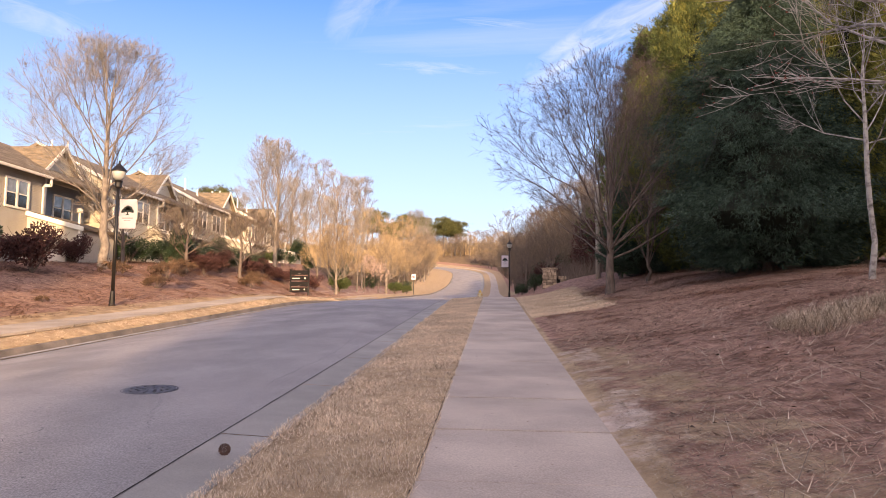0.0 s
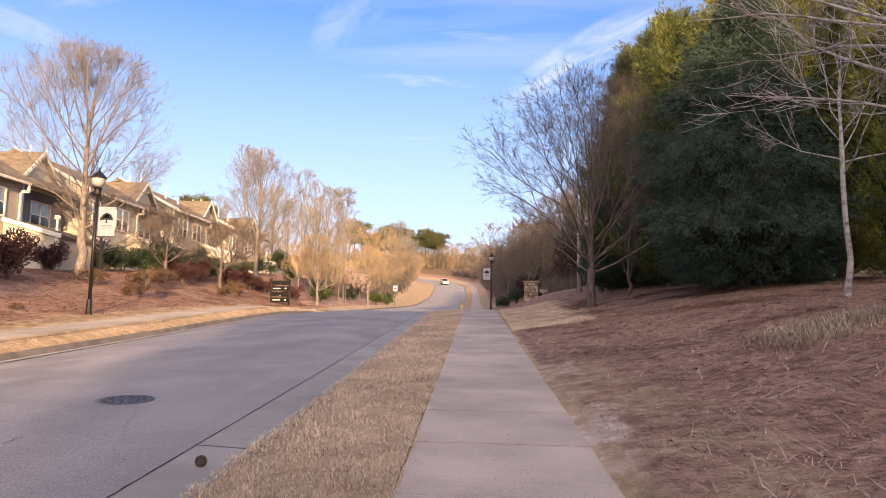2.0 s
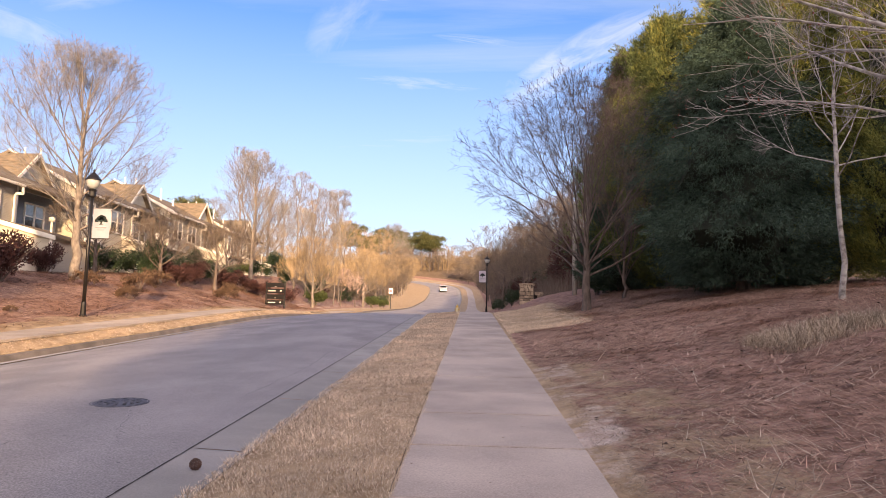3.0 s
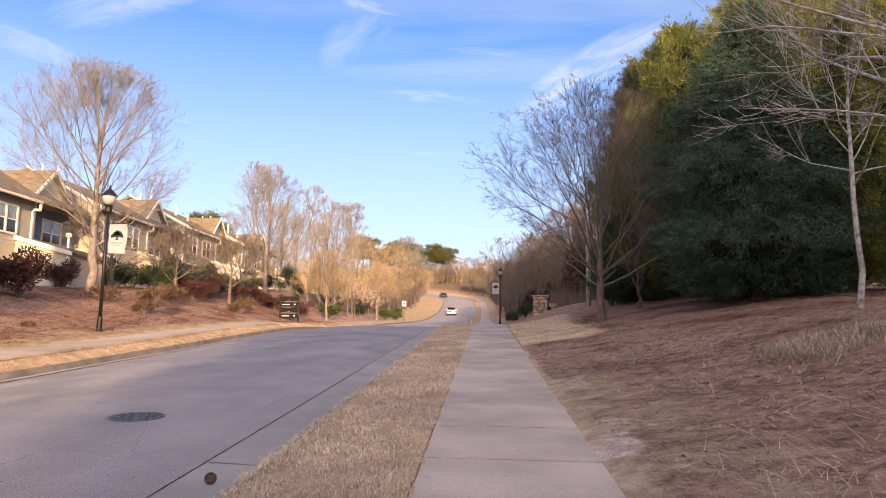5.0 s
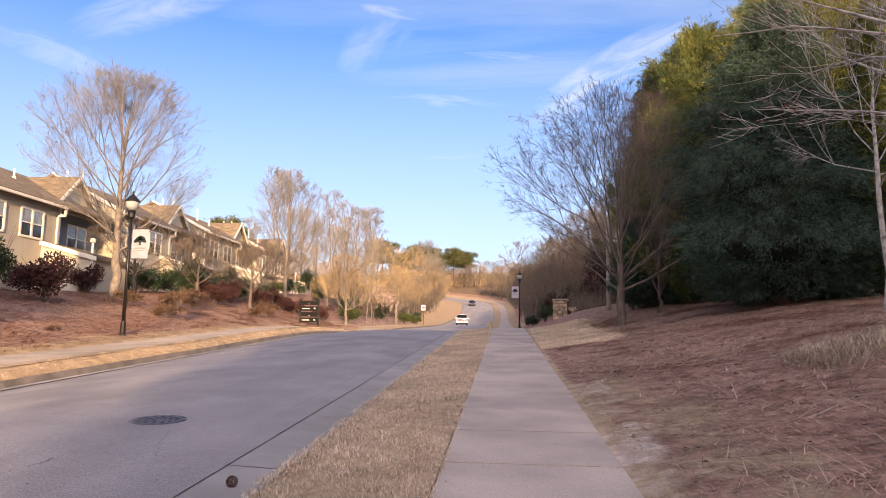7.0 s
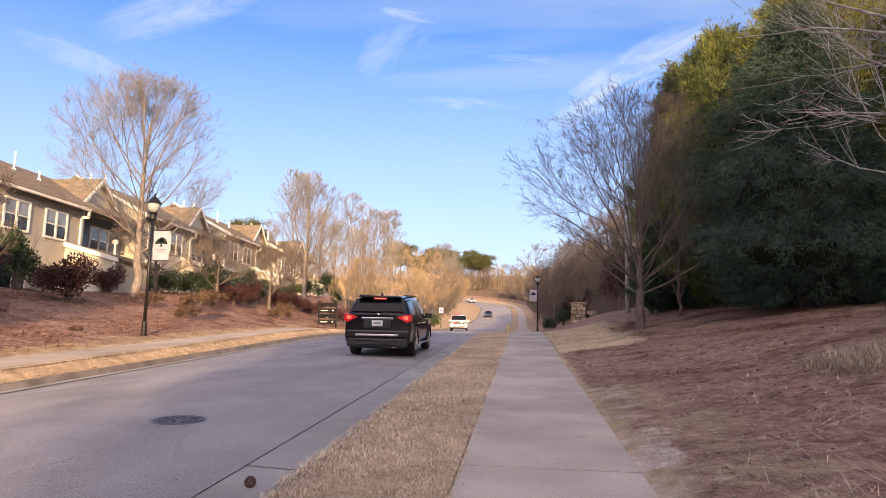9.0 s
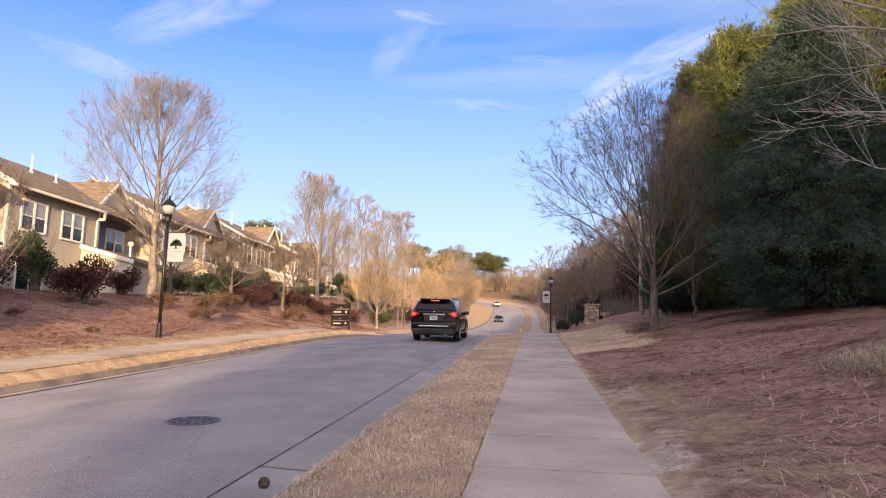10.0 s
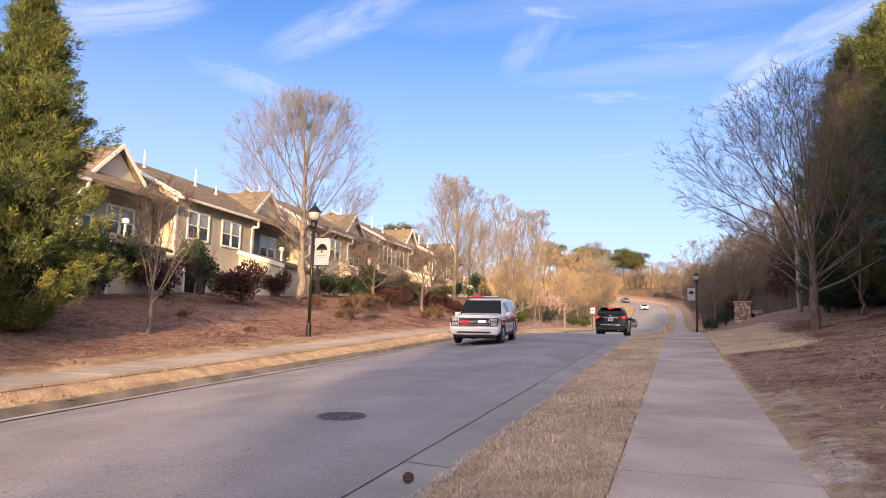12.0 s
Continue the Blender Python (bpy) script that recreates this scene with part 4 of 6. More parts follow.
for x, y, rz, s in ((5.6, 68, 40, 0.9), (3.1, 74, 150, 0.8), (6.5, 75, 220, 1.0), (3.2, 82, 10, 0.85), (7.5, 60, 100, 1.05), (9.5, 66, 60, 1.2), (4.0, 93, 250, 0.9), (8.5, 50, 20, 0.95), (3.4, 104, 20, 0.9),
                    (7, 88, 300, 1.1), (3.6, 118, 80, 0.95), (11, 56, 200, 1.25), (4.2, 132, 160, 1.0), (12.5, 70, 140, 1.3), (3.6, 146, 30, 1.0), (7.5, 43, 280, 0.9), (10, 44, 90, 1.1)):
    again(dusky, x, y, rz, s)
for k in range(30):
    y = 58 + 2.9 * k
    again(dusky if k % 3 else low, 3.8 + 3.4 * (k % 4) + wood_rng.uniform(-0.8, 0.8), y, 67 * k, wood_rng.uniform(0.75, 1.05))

for k in range(34):
    y = 104 + 4.4 * k
    again((vase, low, vase, dusky)[k % 4], float(road_x(y)) - wood_rng.uniform(8.8, 12.5), y, 77 * k, wood_rng.uniform(0.9, 1.4))
for k in range(30):
    y = 108 + 4.2 * k
    again((dusky, low, dusky)[k % 3], float(road_x(y)) + wood_rng.uniform(9.5, 13.0), y, 53 * k, wood_rng.uniform(0.7, 1.0))
for k in range(26):
    again((low, vase, dusky)[k % 3], -34 + 2.0 * k + wood_rng.uniform(-1, 1), 262 + wood_rng.uniform(-8, 10) + 0.25 * k, 41 * k, wood_rng.uniform(1.0, 1.4))

# --- pines and evergreens over the far hill ---
def pine_tree(at, height):
    """Tall pine: bare trunk and flattened foliage clumps on spreading limbs."""
    rng = random.Random(61)
    t = thing("pine_tree", "tall pine with an open dark crown over the wood", "tree", at, "pines beyond the wood")
    wv, wf, fv, ff = [], [], [], []
    tube(wv, wf, [Vector((0, 0, -0.5)), Vector((0.1, 0, height * 0.5)), Vector((0, 0.2, height * 0.95))], [0.32, 0.22, 0.06], 8)
    for k in range(44):
        z = height * rng.uniform(0.55, 0.98)
        az, r = rng.uniform(0, 6.28), rng.uniform(0.15, 1.0) * 6.5 * (1.15 - (z / height - 0.5) * 1.1)
        tip = Vector((math.cos(az) * r, math.sin(az) * r, z + r * 0.15))
        tube(wv, wf, [Vector((0, 0, z - 0.6)), tip * 0.6 + Vector((0, 0, z * 0.4 - 0.4)), tip], [0.1, 0.07, 0.03], 4)
        w, hh = rng.uniform(1.3, 2.4), rng.uniform(0.6, 1.1)
        for _ in range(130):
            v = Vector((rng.gauss(0, 0.5) * w, rng.gauss(0, 0.5) * w, rng.gauss(0, 0.5) * hh))
            sprays(fv, ff, tip + v, (v + Vector((0, 0, 0.8))).normalized(), 0.5, 4, rng, 0, 0.14)
    mesh_obj("trunk", wv, wf, BARK, t, smooth=True)
    mesh_obj("foliage", fv, ff, PINE, t)
    return t


pine = pine_tree(on(-32.5, 262.0), 18.0)
for x, y, rz, s in ((-19.0, 262, 60, 0.82), (-38.5, 262, 130, 0.84), (-27.5, 264, 200, 0.86), (-14.5, 264, 10, 0.74), (-62, 150, 90, 0.95), (-75, 158, 30, 0.9), (-58, 138, 220, 0.8), (-45, 255, 10, 1.0)):
    again(pine, x, y, rz, s)

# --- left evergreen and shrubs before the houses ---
# a quarter of the plumes take the lit copy, sunlight in their colour
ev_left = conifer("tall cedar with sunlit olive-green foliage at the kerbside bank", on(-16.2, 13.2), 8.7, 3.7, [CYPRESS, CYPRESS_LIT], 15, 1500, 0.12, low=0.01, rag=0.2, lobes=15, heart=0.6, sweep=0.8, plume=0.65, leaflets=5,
                  profile=[(0, 0.6), (0.1, 0.85), (0.3, 1.0), (0.5, 0.85), (0.75, 0.5), (0.9, 0.22), (1, 0.03)])
BEDS = "foundation shrubs"
shrub_red = shrub("rounded shrub with dark red-brown leaves on the straw bank", on(-18.2, 26.2), 3.6, 2.8, 2.0, RED_LEAF, 71, 2600, 0.12, BEDS)
shrub_holly = shrub("upright dark green holly shrub beside a house", on(-21.5, 27.5), 2.2, 2.2, 3.0, HOLLY, 72, 2600, 0.11, BEDS)
shrub_dry = shrub("low twiggy shrub with dry brown leaves in pine straw", on(-16.8, 34.8), 2.4, 1.9, 0.9, BROWN_LEAF, 73, 900, 0.09, BEDS, dense=False)
shrub_box = shrub("clipped dark green hedge shrub against a house wall", on(-22.6, 37.0), 2.2, 1.4, 1.5, HOLLY, 74, 1800, 0.08, BEDS)
shrub_green = shrub("loose green roadside shrub", on(-14.8, 66.0), 2.2, 2.0, 1.5, GREEN_LEAF, 75, 1300, 0.13)
for src, x, y, rz, s in ((shrub_red, -19.8, 23.0, 60, 0.9), (shrub_red, -17.9, 42.0, 120, 0.8), (shrub_red, -21.4, 20.0, 200, 1.0), (shrub_red, -17.0, 56.0, 90, 0.7), (shrub_red, -15.7, 60.0, 40, 0.7), (shrub_red, -21.0, 33.5, 10, 0.75),
                         (shrub_holly, -21.2, 22.5, 80, 0.9), (shrub_holly, -22.3, 33.8, 20, 0.45), (shrub_holly, -19.0, 40.5, 140, 0.8), (shrub_holly, -21.0, 45.0, 60, 0.9), (shrub_holly, -20.0, 50.0, 10, 0.8), (shrub_holly, -19.5, 19.5, 33, 0.95),
                         (shrub_dry, -15.2, 30.5, 40, 0.7), (shrub_dry, -17.5, 38.0, 90, 1.1), (shrub_dry, -15.6, 44.0, 10, 0.9), (shrub_dry, -17.6, 31.2, 150, 0.8), (shrub_dry, -16.9, 48.6, 70, 1.0), (shrub_dry, -14.5, 21.5, 20, 0.25), (shrub_dry, -16.6, 20.5, 70, 0.3),
                         (shrub_box, -22.4, 40.0, 5, 1.0), (shrub_box, -22.5, 24.6, 30, 1.1), (shrub_box, -22.6, 43.5, 0, 1.0), (shrub_box, -22.3, 52.0, 0, 1.1), (shrub_box, -22.0, 57.0, 0, 1.1), (shrub_box, -20.0, 65.0, 0, 1.2), (shrub_box, -22.5, 21.5, 60, 1.2), (shrub_box, -22.6, 30.6, 90, 0.8), (shrub_box, -22.4, 46.5, 20, 1.1), (shrub_box, -22.4, 49.2, 70, 1.0), (shrub_box, -22.0, 60.0, 0, 1.2), (shrub_box, -20.9, 38.5, 40, 1.1), (shrub_box, -20.6, 42.0, 10, 1.1),
                         (shrub_red, -18.6, 46.2, 15, 0.8), (shrub_red, -18.1, 51.5, 75, 0.8), (shrub_red, -17.6, 54.0, 160, 0.7), (shrub_box, -19.2, 48.2, 35, 1.2), (shrub_box, -18.6, 53.0, 100, 1.2), (shrub_box, -19.4, 44.0, 60, 1.2), (shrub_green, -15.6, 72.0, 30, 0.8), (shrub_green, -13.0, 92.0, 10, 1.0), (shrub_green, -12.5, 100.0, 60, 0.8), (shrub_green, -20.0, 60.0, 90, 0.9),
                         (shrub_box, 2.6, 63.0, 20, 0.7), (shrub_box, 3.6, 60.5, 70, 1.0), (shrub_holly, 4.8, 66.0, 10, 0.8), (shrub_red, 5.0, 62.0, 50, 1.0), (shrub_holly, 4.2, 72.0, 80, 0.8), (shrub_red, 7.5, 58.0, 150, 1.2), (shrub_red, 9.0, 49.0, 20, 1.3), (shrub_holly, 7.0, 70.0, 200, 1.1), (shrub_red, 6.0, 78.0, 110, 1.1), (shrub_holly, 9.0, 64.0, 33, 1.2), (shrub_red, 4.6, 86.0, 10, 1.0), (shrub_holly, 4.4, 95.0, 60, 0.9), (shrub_red, 5.5, 105.0, 90, 1.2), (shrub_holly, 5.0, 118.0, 10, 1.0), (shrub_red, 8.5, 92.0, 10, 1.4), (shrub_green, 2.4, 66.0, 80, 0.4), (shrub_box, 3.0, 70.0, 30, 0.6), (shrub_box, 2.8, 78.0, 90, 0.55), (shrub_holly, -18.5, 69.0, 30, 0.7), (shrub_box, -17.2, 74.5, 80, 1.1), (shrub_red, -16.8, 79.0, 20, 0.6), (shrub_holly, -18.0, 83.0, 120, 0.6), (shrub_box, -15.8, 87.0, 10, 1.0), (shrub_holly, -19.5, 92.0, 60, 0.9), (shrub_box, -17.0, 97.0, 10, 1.2), (shrub_holly, -21.5, 74.0, 200, 1.0), (shrub_box, -14.6, 104.0, 0, 1.0), (shrub_holly, -22.5, 82.0, 15, 1.0), (shrub_box, -14.0, 112.0, 40, 1.2)):
    again(src, x, y, rz, s)
shrub("dense shrub with dark purple-red foliage beyond the street tree", on(6.6, 41.0), 4.6, 3.6, 3.4, RED_LEAF, 81, 4200, 0.13)
shrub("glossy holly bush catching the light", on(5.6, 31.0), 1.5, 1.5, 1.8, HOLLY, 82, 1500, 0.11)


# ---------- loose cover ----------
def pat(x, y, s):
    return np.array([noise.noise(Vector((a * s, b * s, 3.0))) for a, b in zip(x, y)])


def scatter(name, label, category, n, xs, ys, mat, length, width, seed, flat=False, keep=None, combed=0.0, lifts=None):
    """Blades or needles strewn over the ground, joined in one cover."""
    r = np.random.RandomState(seed)
    x, y = r.uniform(*xs, n), ys[0] + (ys[1] - ys[0]) * r.uniform(0, 1, n) ** 1.7
    if keep is not None:
        m = keep(x, y, r)
        x, y = x[m], y[m]
    n = len(x)
    z = ground(x, y) + 0.004
    az, ln = r.uniform(0, 2 * np.pi, n), length * r.uniform(0.5, 1.3, n)
    if combed:
        az = 0.5 + 3.0 * pat(x, y, 0.45) + 2.0 * pat(x, y, 1.7) + r.normal(0, combed, n)
    w = width * (1 + y / 9.0)
    lift = r.uniform(0.0, 0.35, n) if flat else r.uniform(0.8, 2.2, n)
    if lifts:
        lift = r.uniform(*lifts, n)
        ln = ln * np.clip(1.0 + 1.6 * pat(x, y, 3.2) + 0.8 * pat(x, y, 0.8), 0.35, 1.9)
    dx, dy, dz = np.cos(az), np.sin(az), lift
    k = ln / np.sqrt(1 + dz * dz)
    px, py = -np.sin(az) * w / 2, np.cos(az) * w / 2
    off = r.uniform(0, 0.035, n) if flat else 0.0
    a = np.stack([x - px, y - py, z + off], 1)
    b = np.stack([x + px, y + py, z + off], 1)
    c = np.stack([x + dx * k, y + dy * k, np.maximum(z + off + dz * k, ground(x + dx * k, y + dy * k) + 0.004)], 1)
    v = np.stack([a, b, c], 1).reshape(-1, 3)
    me = bpy.data.meshes.new(name)
    me.from_pydata(v.tolist(), [], np.arange(3 * n).reshape(-1, 3).tolist())
    me.materials.append(mat)
    return tagged(new(name, me), label, category, kind="stuff")


scatter("verge_grass", "short dormant tan grass on the verge", "grass", 150000, (-2.03, -0.5), (1.0, 36), BLADE, 0.042, 0.0042, 1, lifts=(0.05, 1.3))
scatter("verge_grass", "short dormant tan grass at the far pavement", "grass", 26000, (-10.72, -10.26), (6, 46), BLADE, 0.04, 0.005, 2, lifts=(0.05, 1.0))
scatter("pine_straw", "red-brown pine straw mulch on the bank", "pine straw", 190000, (1.35, 12.0), (1.0, 30), NEEDLE, 0.2, 0.0046, 3, True, combed=0.75,
        keep=lambda x, y, r: (r.uniform(0, 1, len(x)) < np.clip((x - 1.2) / 2.4 + np.clip(y - 12, 0, 3) / 3 * (y < 20) - 0.1, 0.06, 1)) & ~((y > 20) & (y < 33) & (x < 3.3)))
scatter("thin_grass", "thin worn tan grass beside the pavement", "grass", 60000, (1.1, 3.4), (1.0, 14), THIN_GRASS, 0.06, 0.0042, 4, True,
        keep=lambda x, y, r: r.uniform(0, 1, len(x)) < np.clip(1.25 - (x - 1.1) / 1.9, 0, 0.85))
scatter("lawn_patch", "short tan lawn patch beside the pavement", "grass", 14000, (1.1, 3.5), (20, 34), BLADE, 0.06, 0.005, 5)
scatter("pine_straw", "sunlit orange-brown pine straw on the bank", "pine straw", 100000, (-24.0, -12.4), (8, 60), NEEDLE, 0.26, 0.0055, 6, True, combed=0.6)


def tussocks():
    """Mound of collapsed, bleached grass: arching two-piece blades."""
    r = random.Random(7)
    v, f = [], []
    heads = []
    for _ in range(46):
        a, q = r.uniform(0, 6.283), r.random() ** 0.6
        heads.append((5.35 + 1.4 * q * math.cos(a), 10.3 + 0.85 * q * math.sin(a), r.uniform(0.06, 0.2), r.uniform(0.03, 0.2) * (1.1 - q)))
    for _ in range(8500):
        hx, hy, hr, hz = r.choice(heads)
        x, y = r.gauss(hx, hr), r.gauss(hy, hr)
        z = gz(x, y) + hz * r.random()
        az, ln, w = r.uniform(0, 6.283), r.uniform(0.08, 0.38), r.uniform(0.0014, 0.0034)
        dx, dy = math.cos(az), math.sin(az)
        m = (x + dx * ln * 0.4, y + dy * ln * 0.4, z + ln * r.uniform(0.1, 0.55))
        e = (x + dx * ln, y + dy * ln, m[2] + ln * r.uniform(-0.35, 0.25))
        i = len(v)
        v += [(x - dy * w, y + dx * w, z - 0.03), (x + dy * w, y - dx * w, z - 0.03), (m[0] + dy * w, m[1] - dx * w, m[2]), (m[0] - dy * w, m[1] + dx * w, m[2]), e]
        f += [(i, i + 1, i + 2, i + 3), (i + 3, i + 2, i + 4)]
    tagged(mesh_obj("tussock_grass", v, f, TUSSOCK), "bleached dry grass tussock in the straw", "grass", kind="stuff")


tussocks()
scatter("dead_stalks", "long pale dead stalks lying on the straw", "stalks", 700, (1.8, 8.0), (2.5, 14), TUSSOCK, 0.75, 0.0055, 8, True, combed=0.5)
scatter("straw_ends", "pale loose straw lying on top of the mulch", "straw", 5200, (1.5, 12.0), (2.0, 24), TUSSOCK, 0.24, 0.006, 9, True)
scatter("verge_blades", "paler upright blades in the verge", "grass", 5000, (-2.0, -0.54), (2.0, 24), TUSSOCK, 0.06, 0.004, 10, lifts=(0.3, 1.6))


def brush(name, label, n, seed, where, mat=None):
    """Understorey of thin upright saplings and briars, too many to count."""
    r = np.random.RandomState(seed)
    x, y, hmax = where(r, n)
    z = ground(x, y)
    h = hmax * r.uniform(0.35, 1.0, n)
    az, lean = r.uniform(0, 6.283, n), r.uniform(0, 0.7, n)
    w = 0.007 + 0.0001 * y
    tx, ty = x + np.cos(az) * lean * h, y + np.sin(az) * lean * h
    px, py = w, 0 * w
    v = np.stack([np.stack([x - px, y, z - 0.1], 1), np.stack([x + px, y, z - 0.1], 1), np.stack([tx, ty, z + h], 1)], 1).reshape(-1, 3)
    me = bpy.data.meshes.new(name)
    me.from_pydata(v.tolist(), [], np.arange(3 * n).reshape(-1, 3).tolist())
    me.materials.append(mat or TWIG_WARM)
    return tagged(new(name, me), label, "undergrowth", kind="stuff")


def left_wood(r, n):
    y = r.uniform(64, 330, n)
    return road_x(y) - 14.0 - np.clip(110 - y, 0, 40) * 0.1 - 60 * r.uniform(0, 1, n) ** 2, y, 3.0


def right_wood(r, n):
    y = r.uniform(46, 235, n)
    return road_x(y) + 11.5 + 35 * r.uniform(0, 1, n) ** 2, y, 2.0


def hill_wood(r, n):
    return r.uniform(-60, 70, n), r.uniform(266, 330, n), 6.0


brush("undergrowth", "tan tangle of saplings under the roadside wood", 60000, 1, left_wood)
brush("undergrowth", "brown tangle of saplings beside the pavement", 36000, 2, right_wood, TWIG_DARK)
brush("undergrowth", "bare brown saplings on the far hill", 30000, 3, hill_wood)

scatter("fallen_leaves", "curled dry brown leaves strewn over the bank", "leaves", 1000, (1.3, 9.0), (2.0, 18), BROWN_LEAF, 0.07, 0.03, 21, True)
scatter("fallen_leaves", "few dry leaf scraps on the pavement", "leaves", 60, (-0.45, 1.0), (3.0, 18), BROWN_LEAF, 0.03, 0.012, 22, True)
scatter("fallen_leaves", "dry leaves blown against the far kerb", "leaves", 160, (-10.3, -9.95), (9, 34), BROWN_LEAF, 0.08, 0.03, 23, True)


# ---------- townhouses ----------
def window(parent, wall_x, y0, y1, z0, z1, double=False):
    """Window in a wall that faces +x: frame, sashes with a meeting rail, panes."""
    face_x = wall_x + 0.028
    w = part("window", boxes((face_x - 0.03, face_x + 0.05, y0 - 0.09, y0, z0 - 0.09, z1 + 0.09), (face_x - 0.03, face_x + 0.05, y1, y1 + 0.09, z0 - 0.09, z1 + 0.09),
                             (face_x - 0.03, face_x + 0.05, y0, y1, z1, z1 + 0.1), (face_x - 0.03, face_x + 0.07, y0, y1, z0 - 0.1, z0)), VINYL, parent)
    ym, zm = (y0 + y1) / 2, (z0 + z1) / 2
    cuts = [(y0, ym - 0.05), (ym + 0.05, y1)] if double else [(y0, y1)]
    if double:
        part("mullion", boxes((face_x - 0.03, face_x + 0.045, ym - 0.05, ym + 0.05, z0, z1)), VINYL, w)
    for a, b in cuts:
        part("sash", boxes((face_x - 0.02, face_x + 0.03, a, b, zm - 0.03, zm + 0.03), (face_x - 0.02, face_x + 0.03, a, a + 0.04, z0, z1), (face_x - 0.02, face_x + 0.03, b - 0.04, b, z0, z1)), VINYL, w)
        part("pane", boxes((face_x - 0.02, face_x + 0.008, a + 0.04, b - 0.04, z0, zm - 0.03)), GLASS, w)
        part("pane", boxes((face_x - 0.02, face_x + 0.008, a + 0.04, b - 0.04, zm + 0.03, z1)), GLASS_PALE, w)
    return w


def laps(z0, z1, step=0.17, lip=0.024):
    """Outline of lapped boards, (distance from the wall, height)."""
    out = [(-0.05, z0)]
    z = z0
    while z < z1 - 0.01:
        out += [(lip, z), (0.004, min(z + step, z1))]
        z += step
    return out + [(-0.05, z1)]


def townhouse(at, tone, length=6.8, leanto=True, first=True):
    """Two-storey unit: main block along the street, a set-back bay with a street gable beyond it, a lean-to, trim and vents.
    Its own axes: front wall at x = 0, facing +x; y along the street; z from the floor."""
    t = thing("townhouse", "two-storey townhouse, %s lap siding, brown shingle roof, white trim" % tone[0], "house", at, "townhouse row")
    wall_mat = tone[1]
    H, D, bay = 5.15, 9.0, 5.4
    L = length
    part("wall", boxes((-D, 0, 0, L, -1.2, H)), wall_mat, t)
    part("wall", boxes((-D, -1.15, L, L + bay, -1.2, H + 0.1)), tone[2], t, "siding of the set-back bay")
    part("siding", prism(laps(-0.6, H - 0.3), 0.1, L - 0.1, "y"), wall_mat, t)
    part("siding", prism([(x - 1.15, z) for x, z in laps(-0.6, H - 0.1)], L + 0.03, L + bay, "y"), tone[2], t)
    # end face in cream: its sunlit brightness is put into the siding colour
    part("siding", prism([(-x, z) for x, z in laps(-0.6, H)], -1.15, -0.1, "x"), SIDING_CREAM, t)
    # main roof: ridge along the street
    rid = H + 2.35
    roof = prism([(0.45, H - 0.12), (-D / 2, rid), (-D - 0.45, H - 0.12), (-D - 0.45, H - 0.3), (-D / 2, rid - 0.2), (0.45, H - 0.3)], -0.3, L + bay, "y")
    part("roof", roof, SHINGLE, t)
    # cream here too, the sun on this end painted as a lighter siding
    part("end_wall", prism([(0.0, H), (-D, H), (-D / 2, rid - 0.22)], 0.0, 0.12, "y"), SIDING_CREAM, t, "gable end wall, cream as its sunlit tone")
    part("rake_board", prism([(0.5, H - 0.36), (-D / 2, rid - 0.1), (-D / 2, rid + 0.05), (0.5, H - 0.1)], -0.36, -0.3, "y"), VINYL, t)
    # street gable over the bay
    gm, gh = L + bay / 2, H + 2.2
    g0, g1 = gm - 2.2, gm + 2.2
    part("roof", prism([(g0 - 0.1, H - 0.1), (gm, gh), (g1 + 0.1, H - 0.1), (g1 + 0.1, H - 0.26), (gm, gh - 0.2), (g0 - 0.1, H - 0.26)], -D + 1.5, -0.75, "x"), SHINGLE, t)
    part("gable", prism([(g0 + 0.15, H - 0.1), (gm, gh - 0.22), (g1 - 0.15, H - 0.1)], -1.2, -1.05, "x"), SIDING_CREAM, t, "pale siding in the street gable")
    part("rake_board", prism([(g0 - 0.12, H - 0.3), (gm, gh - 0.2), (gm, gh + 0.03), (g0 - 0.12, H - 0.08)], -0.745, -0.68, "x"), VINYL, t)
    part("rake_board", prism([(g1 + 0.12, H - 0.3), (gm, gh - 0.2), (gm, gh + 0.03), (g1 + 0.12, H - 0.08)], -0.745, -0.68, "x"), VINYL, t)
    part("gutter", boxes((0.44, 0.58, -0.3, L - 0.2, H - 0.34, H - 0.2), bevel=0.02), VINYL, t)
    part("corner_board", boxes((-0.1, 0.03, -0.03, 0.1, -1.2, H - 0.05)), VINYL, t)
    part("corner_board", boxes((-0.1, 0.03, L - 0.1, L + 0.03, -1.2, H - 0.05)), VINYL, t)
    ds = bmesh.new()
    box(ds, 0.04, 0.13, L - 0.35, L - 0.24, -0.9, H - 0.75), box(ds, 0.1, 0.52, L - 0.35, L - 0.24, H - 0.75, H - 0.62), box(ds, 0.44, 0.54, L - 0.35, L - 0.24, H - 0.7, H - 0.3)
    part("downspout", ds, VINYL, t)
    z0, z1 = 3.05, 4.38
    window(t, 0.0, 0.9, 2.5, z0, z1, True)
    window(t, 0.0, 3.75, 5.35, z0, z1, True)
    window(t, -1.15, L + 0.75, L + 1.55, z0, z1)
    window(t, -1.15, L + 2.4, L + 4.1, z0, z1, True)
    # ground floor
    door = part("patio_door", boxes((-0.03, 0.06, 0.8, 2.7, 0.05, 2.2)), VINYL, t)
    part("pane", boxes((0.0, 0.07, 0.92, 1.7, 0.2, 2.08)), GLASS, door)
    part("pane", boxes((0.0, 0.07, 1.8, 2.58, 0.2, 2.08)), GLASS, door)
    window(t, -1.15, L + 1.0, L + 2.8, 0.7, 2.1, True)
    part("porch_roof", prism([(-1.1, 2.62), (0.55, 2.36), (0.55, 2.26), (-1.1, 2.46)], L + 0.25, L + bay, "y"), VINYL, t)
